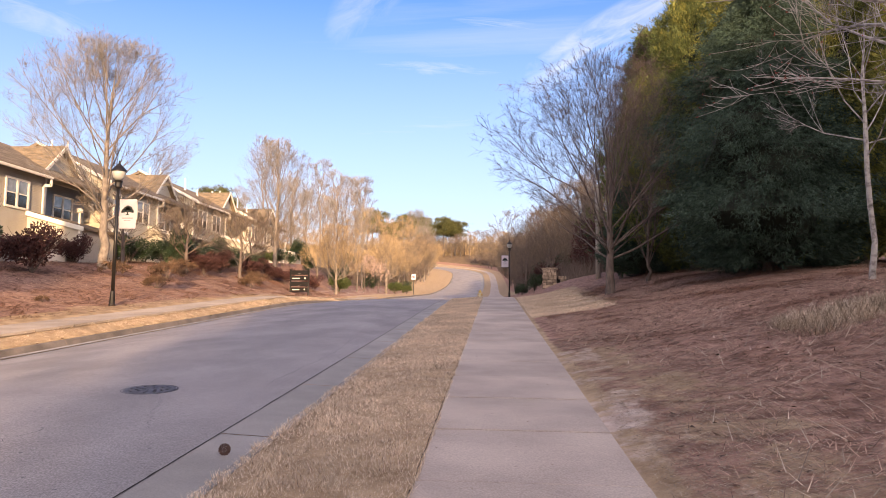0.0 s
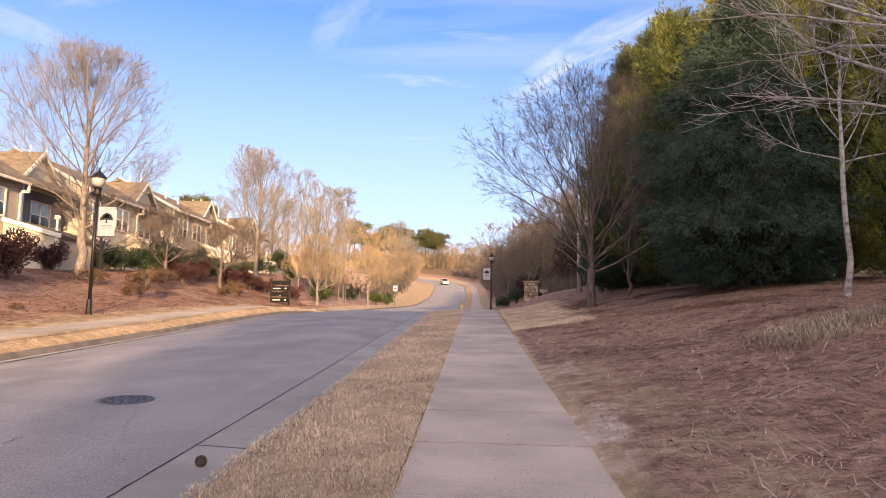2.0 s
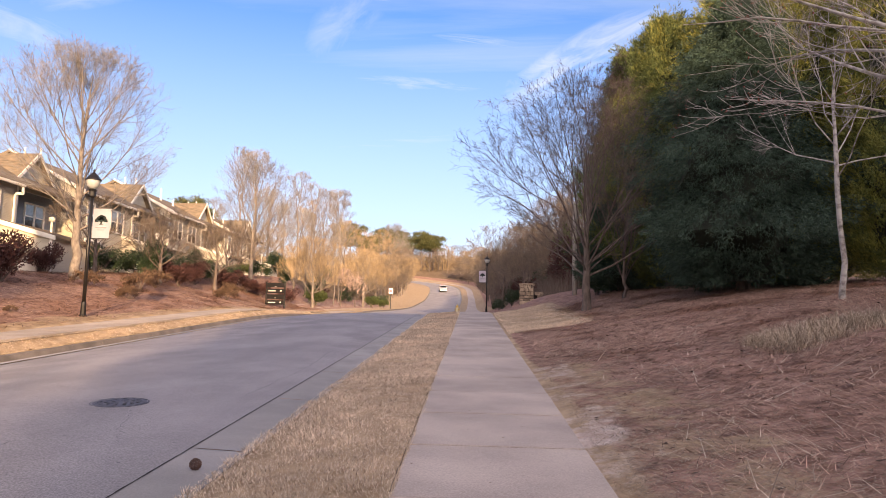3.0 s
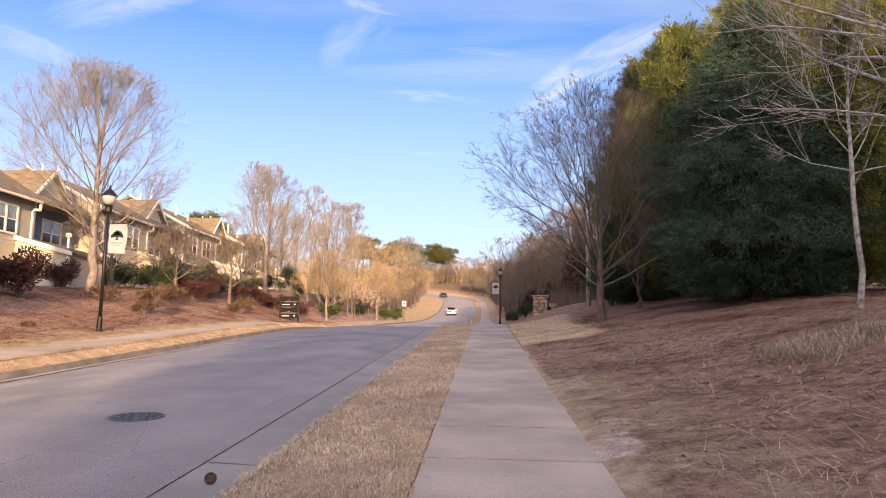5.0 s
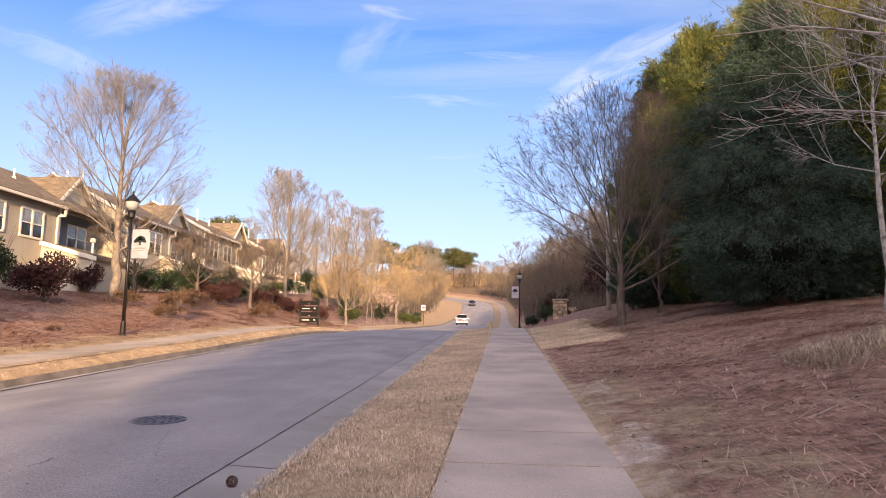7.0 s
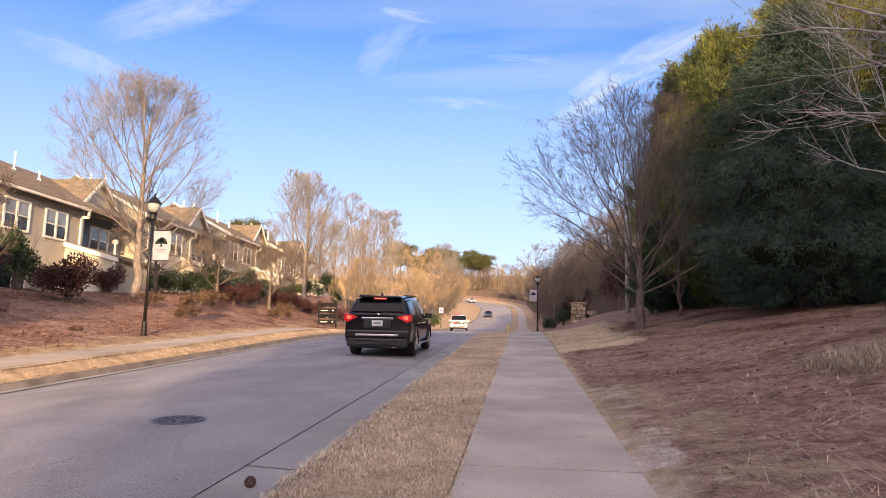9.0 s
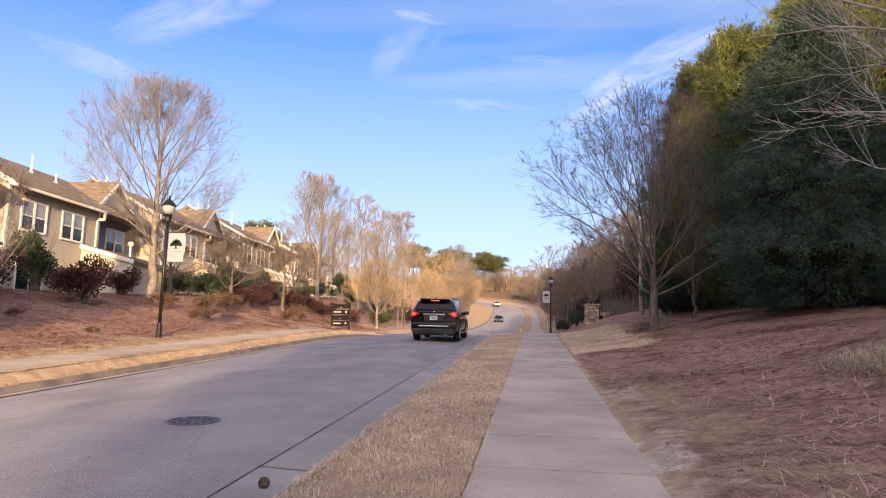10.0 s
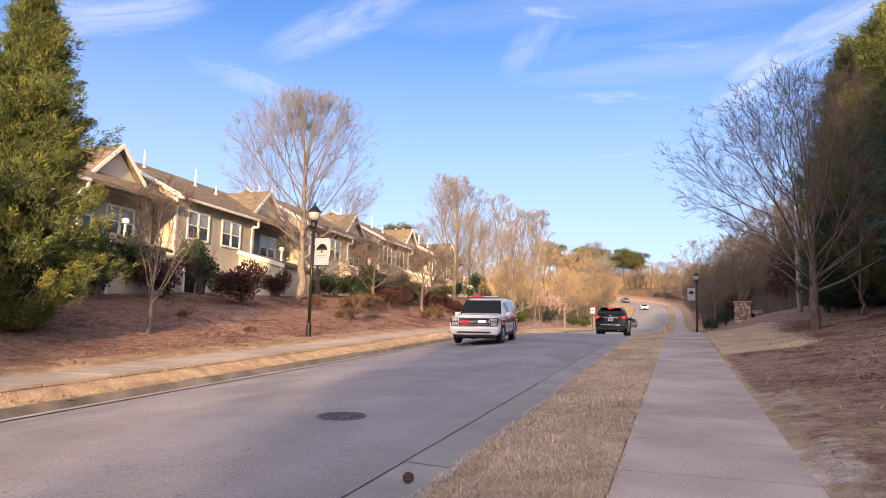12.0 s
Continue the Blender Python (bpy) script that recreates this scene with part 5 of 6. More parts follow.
    if leanto:
        lx, ya, yb = 2.9, L - 1.35, L + 1.9
        lean = part("lean_to", prism([(0.0, -1.2), (lx, -1.2), (lx, 2.05), (0.0, 2.8)], ya, yb, "y"), SIDING_CREAM, t, "cream-sided lean-to room")
        part("roof", prism([(0.0, 2.82), (lx + 0.25, 2.0), (lx + 0.25, 2.13), (0.0, 2.96)], ya - 0.12, yb + 0.15, "y"), SHINGLE, lean)
        part("fascia", prism([(0.02, 2.72), (lx + 0.26, 1.9), (lx + 0.26, 2.13), (0.02, 2.96)], ya - 0.17, ya - 0.12, "y"), VINYL, lean)
        part("corner_board", boxes((lx - 0.1, lx + 0.03, ya - 0.03, ya + 0.1, -1.2, 1.97)), VINYL, lean)
        part("flue", lathe([(0.06, 2.4), (0.06, 3.2), (0.16, 3.22), (0.16, 3.42), (0.05, 3.46)], 10, (1.3, yb - 0.8, 0)), VINYL, lean, "white capped flue")
    # low patio screen wall
    part("patio_wall", boxes((0.1, 2.6, L - 2.0, L - 1.87, -0.8, 1.25)), VINYL, t, "white patio screen panel")
    for x, y, h in ((-3.6, 1.4, 0.95), (-3.2, 5.2, 1.0), (-2.6, 6.4, 0.5), (-4.0, 0.4, 0.55)):
        zr = rid - abs(x + D / 2) * (2.35 + 0.12) / (D / 2 + 0.45)
        part("roof_vent", lathe([(0.11, zr - 0.2), (0.11, zr + 0.06), (0.055, zr + 0.08), (0.055, zr + h)], 8, (x, y, 0)), VINYL, t)
    return t


TAN, CREAM, BLUE = ("tan", SIDING_TAN, SIDING_BLUE), ("cream", SIDING_CREAM, SIDING_TAN), ("warm grey", SIDING_TAN, SIDING_TAN)
for y, z, tone in ((3.3, 2.5, TAN), (15.9, 2.95, CREAM), (28.5, 3.4, TAN), (41.1, 4.2, CREAM), (53.7, 5.0, BLUE), (66.3, 5.3, CREAM)):
    townhouse((-24.0, y, z), tone)


def patio_fence(y0, y1, x):
    """Low black metal fence of pickets before the patios."""
    t = thing("metal_fence", "low black metal picket fence before the patios", "fence", (x, y0, gz(x, (y0 + y1) / 2)))
    n = int((y1 - y0) / 0.14)
    part("rail", boxes((-0.02, 0.02, 0, y1 - y0, 1.0, 1.04)), DARK_WOOD, t)
    part("rail", boxes((-0.02, 0.02, 0, y1 - y0, 0.12, 0.16)), DARK_WOOD, t)
    me = None
    for k in range(n):
        if me is None:
            p = part("picket", boxes((-0.01, 0.01, -0.01, 0.01, -0.2, 1.1)), DARK_WOOD, t)
            me = p.data
        else:
            p = new("picket", me)
            p.parent = t
        p.location = (0, 0.05 + k * 0.14, 0)


patio_fence(42.0, 50.0, -20.8)
patio_fence(53.0, 60.0, -20.6)
ac = thing("utility_box", "grey outdoor air-conditioner unit on the ground by a patio", "utility box", on(-21.6, 29.3))
part("body", boxes((-0.35, 0.35, -0.35, 0.35, -0.1, 0.7), bevel=0.03), AC_MAT, ac)
part("grille", boxes((0.351, 0.36, -0.28, 0.28, 0.08, 0.6)), PLASTIC, ac)


# a far house on the hill, seen through the wood
def far_house(at, rz):
    t = thing("house", "brown-roofed house behind the bare wood", "house", at, rz=rz)
    part("wall", boxes((-7, 7, -5, 5, -2, 5.5)), SIDING_CREAM, t)
    part("roof", prism([(-5.6, 5.4), (0, 9.0), (5.6, 5.4)], -7.5, 7.5, "x"), SHINGLE, t)
    for x in (-5, -1.6, 1.6, 5):
        w = part("window", boxes((x - 0.6, x + 0.6, -5.06, -4.98, 2.6, 4.2)), VINYL, t)
        part("pane", boxes((x - 0.5, x + 0.5, -5.08, -5.05, 2.7, 4.1)), GLASS, w)


far_house((-2.0, 292.0, 17.0), 10)
far_house((-34.0, 290.0, 18.5), -15)


# ---------- street furniture ----------
def lamp_post(at, height, label, banner_side):
    """Black post with an acorn-style lantern and a printed banner on two arms."""
    t = thing("street_lamp", label, "street lamp", at, "street lamps")
    part("base", lathe([(0.12, -0.1), (0.12, 0.04), (0.095, 0.08), (0.088, 0.4), (0.072, 0.5)], 16), BLACK_PAINT, t)
    part("post", lathe([(0.062, 0.5), (0.05, height - 0.95)], 14), BLACK_PAINT, t, smooth=True)
    z = height - 0.95
    part("collar", lathe([(0.06, z), (0.12, z + 0.05), (0.12, z + 0.2), (0.15, z + 0.26), (0.1, z + 0.3)], 16), BLACK_PAINT, t)
    part("globe", lathe([(0.1, z + 0.3), (0.19, z + 0.4), (0.23, z + 0.55), (0.22, z + 0.62)], 18), LAMP_GLASS, t, "frosted glass lantern body", True)
    part("cap", lathe([(0.27, z + 0.6), (0.26, z + 0.64), (0.16, z + 0.76), (0.06, z + 0.86), (0.03, z + 0.9), (0.035, z + 0.95), (0.0, z + 1.02)], 18), BLACK_PAINT, t)
    zb, s = height - 1.32, banner_side
    for zz in (zb, zb - 1.06):
        part("banner_arm", boxes((min(0, s * 0.72), max(0, s * 0.72), -0.012, 0.012, zz - 0.012, zz + 0.012)), BLACK_PAINT, t)
    bm = bmesh.new()
    x0, x1 = sorted((s * 0.09, s * 0.70))
    nx, nz = 6, 8
    g = [[bm.verts.new((x0 + (x1 - x0) * i / nx, 0.012 * math.sin(i * 1.1) * math.sin(j * 0.7), zb - 1.06 * j / nz)) for i in range(nx + 1)] for j in range(nz + 1)]
    for j in range(nz):
        for i in range(nx):
            bm.faces.new((g[j][i], g[j][i + 1], g[j + 1][i + 1], g[j + 1][i]))
    ret = bmesh.ops.solidify(bm, geom=list(bm.faces), thickness=0.006)
    ban = part("banner", bm, BANNER, t, "white cloth banner with a dark tree print")
    # oak emblem: clumped crown, trunk and roots, and two unreadable lines under it
    rng = random.Random(9)
    xm = (x0 + x1) / 2
    for face in (-1, 1):
        yb = face * 0.018
        em = bmesh.new()

        def disc(cx, cz, r, n=9, sq=0.8):
            vs = [em.verts.new((cx + r * math.cos(2 * math.pi * k / n), yb, cz + r * sq * math.sin(2 * math.pi * k / n))) for k in range(n)]
            em.faces.new(vs)
        for cx, cz, r in ((-0.14, -0.42, 0.085), (0.14, -0.42, 0.085), (-0.07, -0.35, 0.095), (0.08, -0.34, 0.095), (0.0, -0.3, 0.085), (0.0, -0.41, 0.1), (-0.19, -0.46, 0.045), (0.19, -0.46, 0.045)):
            disc(xm + cx, zb + cz, r)
        em.faces.new([em.verts.new((xm + a, yb, zb + b)) for a, b in ((-0.025, -0.45), (0.025, -0.45), (0.03, -0.54), (0.08, -0.575), (-0.08, -0.575), (-0.03, -0.54))])
        part("emblem", em, BANNER_INK, ban)
        part("printed_line", boxes((xm - 0.19, xm + 0.19, yb - 0.001, yb + 0.001, zb - 0.70, zb - 0.66)), GREY_INK, ban)
        part("printed_line", boxes((xm - 0.12, xm + 0.12, yb - 0.001, yb + 0.001, zb - 0.77, zb - 0.75)), GREY_INK, ban)
    return t


lamp_post(on(-13.15, 23.25), 5.05, "black street lamp with a white banner on the straw bank", 1)
lamp_post(on(1.42, 61.5), 5.05, "black street lamp with a white banner beside the pavement", -1)


def notice_sign(at):
    """Black directory sign: two posts, four boards, pale lettering too small to read."""
    t = thing("directory_sign", "black wooden directory sign with pale lettering on two posts", "sign", at, rz=-9)
    for x in (-0.72, 0.72):
        part("post", boxes((x - 0.05, x + 0.05, -0.05, 0.05, -0.3, 1.86), bevel=0.01), BLACK_PAINT, t)
    for k, z in enumerate((1.78, 1.36, 0.94, 0.52)):
        bd = part("board", boxes((-0.67, 0.67, -0.03, 0.03, z - 0.33, z), bevel=0.008), BLACK_PAINT, t)
        if k in (1, 3):
            part("lettering", boxes((-0.56, 0.02, -0.036, -0.031, z - 0.2, z - 0.13)), WHITE_INK, bd)
            part("arrow", prism([(0.36, z - 0.2), (0.36, z - 0.13), (0.46, z - 0.09), (0.5, z - 0.2)], -0.036, -0.031, "y"), WHITE_INK, bd)
        else:
            part("lettering", boxes((-0.08, 0.06, -0.036, -0.031, z - 0.27, z - 0.24)), WHITE_INK, bd)


notice_sign(on(-14.3, 50.6))


def plaque_sign(at):
    t = thing("road_sign", "small pale sign on a dark post by the kerb", "sign", at)
    part("post", boxes((-0.05, 0.05, -0.05, 0.05, -0.3, 3.0)), BLACK_PAINT, t)
    part("panel", boxes((-0.3, 0.3, -0.09, -0.055, 2.1, 2.9), bevel=0.01), BANNER, t)
    part("printed_bar", boxes((-0.2, 0.2, -0.096, -0.0915, 2.4, 2.6)), RED_STRIPE, t)


plaque_sign(on(-11.6, 101.0))


def hydrant(at):
    t = thing("fire_hydrant", "pale fire hydrant with yellow caps beside the kerb", "hydrant", at)
    part("barrel", lathe([(0.16, -0.1), (0.16, 0.04), (0.11, 0.07), (0.105, 0.5), (0.14, 0.53), (0.14, 0.57)], 14), HYDRANT_BODY, t)
    part("bonnet", lathe([(0.13, 0.57), (0.12, 0.65), (0.07, 0.74), (0.03, 0.76), (0.03, 0.82)], 14), HYDRANT_CAP, t)
    bm = lathe([(0.06, -0.2), (0.07, -0.19), (0.07, 0.19), (0.06, 0.2)], 10)
    bmesh.ops.rotate(bm, verts=bm.verts, matrix=Matrix.Rotation(radians(90), 3, "Y"))
    bmesh.ops.translate(bm, verts=bm.verts, vec=(0, 0, 0.42))
    part("nozzle", bm, HYDRANT_CAP, t)


hydrant(on(-1.05, 56.0))


def stone_wall():
    """Entrance pillar of squared stones with a cap, and a lower curved wall behind it."""
    px, py = 4.35, 54.0
    t = thing("stone_pillar", "tan squared-stone entrance pillar with a low wall", "pillar", on(px, py, -0.75), rz=-6)
    part("core", boxes((-0.5, 0.5, -0.42, 0.42, -0.6, 2.05)), MORTAR, t)
    rng = random.Random(3)
    for face in range(2):
        z = -0.3
        while z < 1.98:
            h = rng.uniform(0.16, 0.3)
            a = -0.52
            while a < 0.5:
                w = min(rng.uniform(0.22, 0.48), 0.52 - a)
                pr = rng.uniform(0.03, 0.07)
                if face == 0:
                    bm = boxes((a + 0.012, a + w - 0.012, -0.42 - pr, -0.3, z + 0.012, min(z + h, 2.04) - 0.012), bevel=0.018)
                else:
                    bm = boxes((-0.5 - pr, -0.4, a * 0.8 + 0.012, (a + w) * 0.8 - 0.012, z + 0.012, min(z + h, 2.04) - 0.012), bevel=0.018)
                part("stone", bm, STONE, t)
                a += w
            z += h
    part("cap", boxes((-0.62, 0.62, -0.54, 0.54, 2.05, 2.16), bevel=0.03), STONE, t)
    w = thing("stone_wall", "low tan fieldstone wall beside a pillar, half hidden by shrubs", "wall", on(px, py, -0.5))
    for k in range(26):
        for j in range(5):
            x = 0.6 + k * 0.34 + (0.17 if j % 2 else 0)
            y = -0.15 - 0.0025 * (k - 3) ** 2
            s = part("stone", boxes((x + 0.01, x + 0.33, y - 0.16 - rng.uniform(0, 0.03), y + 0.16, 0.0 + j * 0.26, 0.25 + j * 0.26), bevel=0.02), STONE, w)
    part("core", boxes((0.55, 9.5, -0.1, 0.05, -0.5, 1.15)), MORTAR, w)


stone_wall()
pole = thing("utility_pole", "weathered pale pole standing among shrubs", "pole", on(5.05, 34.0))
part("shaft", lathe([(0.12, -0.4), (0.115, 1.0), (0.10, 4.6)], 12), WOODPOLE, pole, smooth=True)


def manhole(at):
    t = thing("manhole_cover", "round cast-iron manhole cover set in the asphalt", "manhole cover", at)
    bm = lathe([(0.36, -0.02), (0.36, 0.012), (0.345, 0.014), (0.34, 0.004), (0.33, 0.004), (0.325, 0.014), (0.0, 0.014)], 32)
    part("lid", bm, IRON, t)
    for r in (0.08, 0.16, 0.24):
        n = int(r * 60)
        for k in range(n):
            a = 2 * math.pi * k / n
            part("lug", boxes((r * math.cos(a) - 0.018, r * math.cos(a) + 0.018, r * math.sin(a) - 0.018, r * math.sin(a) + 0.018, 0.012, 0.022)), IRON, t)
    t.rotation_euler = (math.atan(0.0625), 0, 0)


my = 8.98
manhole((-4.5, my, float(road_z(my)) + 0.045))


def pine_cone(at):
    t = thing("pine_cone", "open brown pine cone lying in the gutter", "pine cone", at)
    v, f = [], []
    rng = random.Random(2)
    for k in range(70):
        z = k / 70
        az = k * 2.399
        r = 0.052 * math.sin(math.pi * (0.12 + 0.8 * z))
        o = Vector((math.cos(az), math.sin(az), 0.35)).normalized()
        p = Vector((r * 0.5 * math.cos(az), r * 0.5 * math.sin(az), 0.02 + z * 0.085))
        side = o.cross(Vector((0, 0, 1))).normalized() * 0.0085
        e = p + o * r * 0.8
        i = len(v)
        v += [tuple(p), tuple(e + side), tuple(e + Vector((0, 0, 0.007))), tuple(e - side), tuple(e - Vector((0, 0, 0.006)))]
        f += [(i, i + 1, i + 2), (i, i + 2, i + 3), (i, i + 4, i + 1), (i, i + 3, i + 4)]
    part("core", lathe([(0.006, 0.01), (0.018, 0.05), (0.008, 0.105)], 8), CONE_MAT, t)
    mesh_obj("scales", v, f, CONE_MAT, t)
    t.matrix_basis = pose(at[0], at[1], at[2] + 0.03, 78, 0, 35) @ Matrix.Scale(0.85, 4)


pine_cone((-2.45, 6.32, float(road_z(6.32)) - 0.02))


def road_crack(pts, w=0.004):
    """Thin open crack in the asphalt, a sunk dark ribbon."""
    v, f = [], []
    rng = random.Random(len(pts) * 7 + int(pts[0][1]))
    fine = []
    for (a, b), (c, d) in zip(pts, pts[1:]):
        for k in range(12):
            fine.append((a + (c - a) * k / 12 + rng.gauss(0, 0.02), b + (d - b) * k / 12 + rng.gauss(0, 0.02)))
    for i, (x, y) in enumerate(fine):
        u = x - float(road_x(y))
        z = float(road_z(y)) + float(np.interp(u, [-3.75, -2, 0, 2, 3.36], [-0.02, 0.05, 0.07, 0.05, -0.012])) + 0.004
        s = w * rng.uniform(0.4, 1.2)
        v += [(x - s, y, z), (x + s, y + 0.004, z)]
    f = [(2 * i, 2 * i + 1, 2 * i + 3, 2 * i + 2) for i in range(len(fine) - 1)]
    return mesh_obj("road_crack", v, f, IRON, road)


road_crack([(-4.2, 9.3), (-3.3, 9.5), (-2.6, 9.45)])
road_crack([(-6.2, 6.0), (-5.6, 7.4)])
road_crack([(-3.5, 7.0), (-3.8, 7.6), (-4.05, 8.4)], 0.003)
road_crack([(-5.4, 10.5), (-4.6, 10.6), (-3.6, 10.4)], 0.003)
road_crack([(-5.2, 5.2), (-4.6, 5.9), (-4.4, 6.9)], 0.005)
road_crack([(-8.6, 9.5), (-7.2, 9.9), (-6.2, 9.7)], 0.004)
road_crack([(-3.2, 10.0), (-3.1, 13.0), (-3.3, 17.0)], 0.004)
road_crack([(-9.0, 14.0), (-7.0, 14.3), (-4.8, 14.1)], 0.005)
road_crack([(-7.9, 12.0), (-7.6, 14.5), (-7.8, 17.0)], 0.004)


def ragged_seam():
    """Open joint between asphalt and gutter, with a broken asphalt edge."""
    jag = np.random.RandomState(12)
    v = []
    ys = np.arange(-4, 46, 0.09)
    for y in ys:
        x, z = float(road_x(y)), float(road_z(y)) + 0.001
        v += [(x + 3.352 - jag.uniform(-0.008, 0.004), y, z), (x + 3.366, y, z - 0.003)]
    mesh_obj("gutter_seam", v, [(2 * i, 2 * i + 1, 2 * i + 3, 2 * i + 2) for i in range(len(ys) - 1)], MORTAR, road)


ragged_seam()


def road_pits():
    """Small dark pits and grit in the worn surface."""
    r = random.Random(14)
    v, f = [], []
    for _ in range(420):
        x, y, q = r.uniform(-9.6, -2.9), 3.5 + 22 * r.random() ** 1.4, r.uniform(0.006, 0.022)
        z = float(road_z(y)) + float(np.interp(x + 6.1, [-3.75, -2, 0, 2, 3.36], [-0.02, 0.05, 0.07, 0.05, -0.012])) - float(cross_fall(x + 6.1, y)) + 0.004
        i = len(v)
        v += [(x + q * r.uniform(0.6, 1.3) * math.cos(1.257 * k), y + q * r.uniform(0.6, 1.6) * math.sin(1.257 * k), z) for k in range(5)]
        f.append(tuple(range(i, i + 5)))
    mesh_obj("road_pits", v, f, IRON, road)["kind"] = "stuff"


road_pits()


# ---------- vehicles ----------
def ring_section(x, zb, zbelt, zroof, wb, wr):
    """Half-ring round a body at station x: sill, flank, belt, pillar, roof edge, roof middle."""
    return [(x, wb * 0.88, zb), (x, wb * 0.985, zb + 0.12), (x, wb, zb + (zbelt - zb) * 0.55), (x, wb * 0.97, zbelt), (x, wr + (wb * 0.97 - wr) * 0.12, zroof - 0.09), (x, wr * 0.86, zroof - 0.015), (x, 0.0, zroof)]


def vehicle(name, label, paint, stations, L, wheel_r, wheels_x, W, front_lit, rear_lit, group="", police=False):
    """Car built from cross-sections; its own axes: x forward, z up from the ground. stations: (x, sill, belt, roof, half width, half roof width)."""
    t = thing(name, label, "car", (0, 0, 0), group)
    secs = [ring_section(*s) for s in stations]
    full = [s + [(x, -y, z) for x, y, z in s[-2::-1]] for s in secs]
    n = len(full[0])
    verts = [p for s in full for p in s]
    body = []
    cab = [i for i, s in enumerate(stations) if s[3] - s[2] > 0.25]
    for i in range(len(full) - 1):
        for k in range(n - 1):
            q = (i * n + k, (i + 1) * n + k, (i + 1) * n + k + 1, i * n + k + 1)
            body.append(q)
    body.append(tuple(range(n))[::-1])
    body.append(tuple(range((len(full) - 1) * n, len(full) * n)))
    for i in range(len(full) - 1):
        body.append((i * n + n - 1, (i + 1) * n + n - 1, (i + 1) * n, i * n))
    bod = mesh_obj("body", verts, body, paint, t)
    md = bod.modifiers.new("soft", "BEVEL")
    md.width, md.segments, md.limit_method, md.angle_limit = 0.03, 2, "ANGLE", radians(25)
    bod.data.polygons.foreach_set("use_smooth", [True] * len(bod.data.polygons))
    bod.data.set_sharp_from_angle(angle=radians(32))

    def quad(nm, pts, mat, off, lab=""):
        """Panel a little proud of the body, with thickness."""
        P = [Vector(p) for p in pts]
        c = sum(P, Vector()) / len(P)
        nrm = (P[1] - P[0]).cross(P[2] - P[0]).normalized()
        if nrm.dot(c - Vector((c.x * 0.5, 0, 0.8))) < 0:
            nrm.negate()
        bm = bmesh.new()
        A = [bm.verts.new(p - nrm * 0.03) for p in P]
        B = [bm.verts.new(p + nrm * off) for p in P]
        bm.faces.new(A), bm.faces.new(B)
        for k in range(len(P)):
            bm.faces.new((A[k], A[(k + 1) % len(P)], B[(k + 1) % len(P)], B[k]))
        bmesh.ops.recalc_face_normals(bm, faces=bm.faces)
        return part(nm, bm, mat, t, lab)

    def P(i, k, s, f=0.0, g=0.0):
        """Point on the skin: station i, ring index k, side s, and shares towards the next station and ring point."""
        a = Vector(secs[i][k]).lerp(Vector(secs[i][k + 1]), g) if k + 1 < len(secs[i]) else Vector(secs[i][k])
        if f:
            b = Vector(secs[i + 1][k]).lerp(Vector(secs[i + 1][k + 1]), g)
            a = a.lerp(b, f)
        return (a.x, a.y * s, a.z)
    # side windows between the cabin's stations
    for s in (1, -1):
        for i in cab[:-1]:
            if i + 1 in cab:
                quad("side_window", [P(i, 3, s, 0.05, 0.08), P(i, 3, s, 0.95, 0.08), P(i, 3, s, 0.93, 0.9), P(i, 3, s, 0.07, 0.9)], CAR_GLASS, 0.006)
    # rear window and windscreen bridge cabin to deck or tail
    i = cab[0] - 1
    quad("rear_window", [P(i, 4, 1, 0.12, 0.3), P(i, 4, -1, 0.12, 0.3), P(i, 4, -1, 0.92, 0.3), P(i, 4, 1, 0.92, 0.3)], CAR_GLASS, 0.075)
    i = cab[-1]
    quad("windscreen", [P(i, 4, 1, 0.08, 0.25), P(i, 4, -1, 0.08, 0.25), P(i, 4, -1, 0.94, 0.25), P(i, 4, 1, 0.94, 0.25)], CAR_GLASS, 0.1)
    # wheels
    for wx in wheels_x:
        for s in (1, -1):
            prof = [(wheel_r * 0.62, -0.11), (wheel_r * 0.93, -0.12), (wheel_r, -0.08), (wheel_r, 0.08), (wheel_r * 0.93, 0.12), (wheel_r * 0.62, 0.11)]
            bm = lathe(prof, 24)
            bmesh.ops.rotate(bm, verts=bm.verts, matrix=Matrix.Rotation(radians(90), 3, "X"))
            wh = part("wheel", bm, TYRE, t, smooth=True)
            wh.location = (wx, s * (W - 0.13), wheel_r)
            bm = lathe([(wheel_r * 0.62, -0.06), (wheel_r * 0.6, 0.06), (wheel_r * 0.5, 0.085), (0.06, 0.06), (0.0, 0.075)], 20)
            bmesh.ops.rotate(bm, verts=bm.verts, matrix=Matrix.Rotation(radians(-90 * s), 3, "X"))
            rim = part("rim", bm, CHROME, wh)
            rim.location = (0, s * 0.055, 0)
            # arch lip
            arch = bmesh.new()
            for k in range(13):
                a0, a1 = math.pi * k / 13, math.pi * (k + 1) / 13
                R0, R1, y0, y1 = wheel_r * 1.07, wheel_r * 1.28, s * (W - 0.10), s * (W + 0.012)
                vs = [arch.verts.new((wx + R * math.cos(a), y, wheel_r + R * math.sin(a))) for a in (a0, a1) for R in (R0, R1) for y in (y0, y1)]
                bmesh.ops.convex_hull(arch, input=vs)
            part("wheel_arch", arch, PLASTIC, t)
    hx, rx = L / 2, -L / 2
    return t, quad, hx, rx


def mirrors(t, x, y, z, mat):
    for s in (1, -1):
        part("door_mirror", boxes((x - 0.09, x + 0.09, s * (y + 0.1) - 0.11, s * (y + 0.1) + 0.11, z, z + 0.17), bevel=0.03), mat, t)


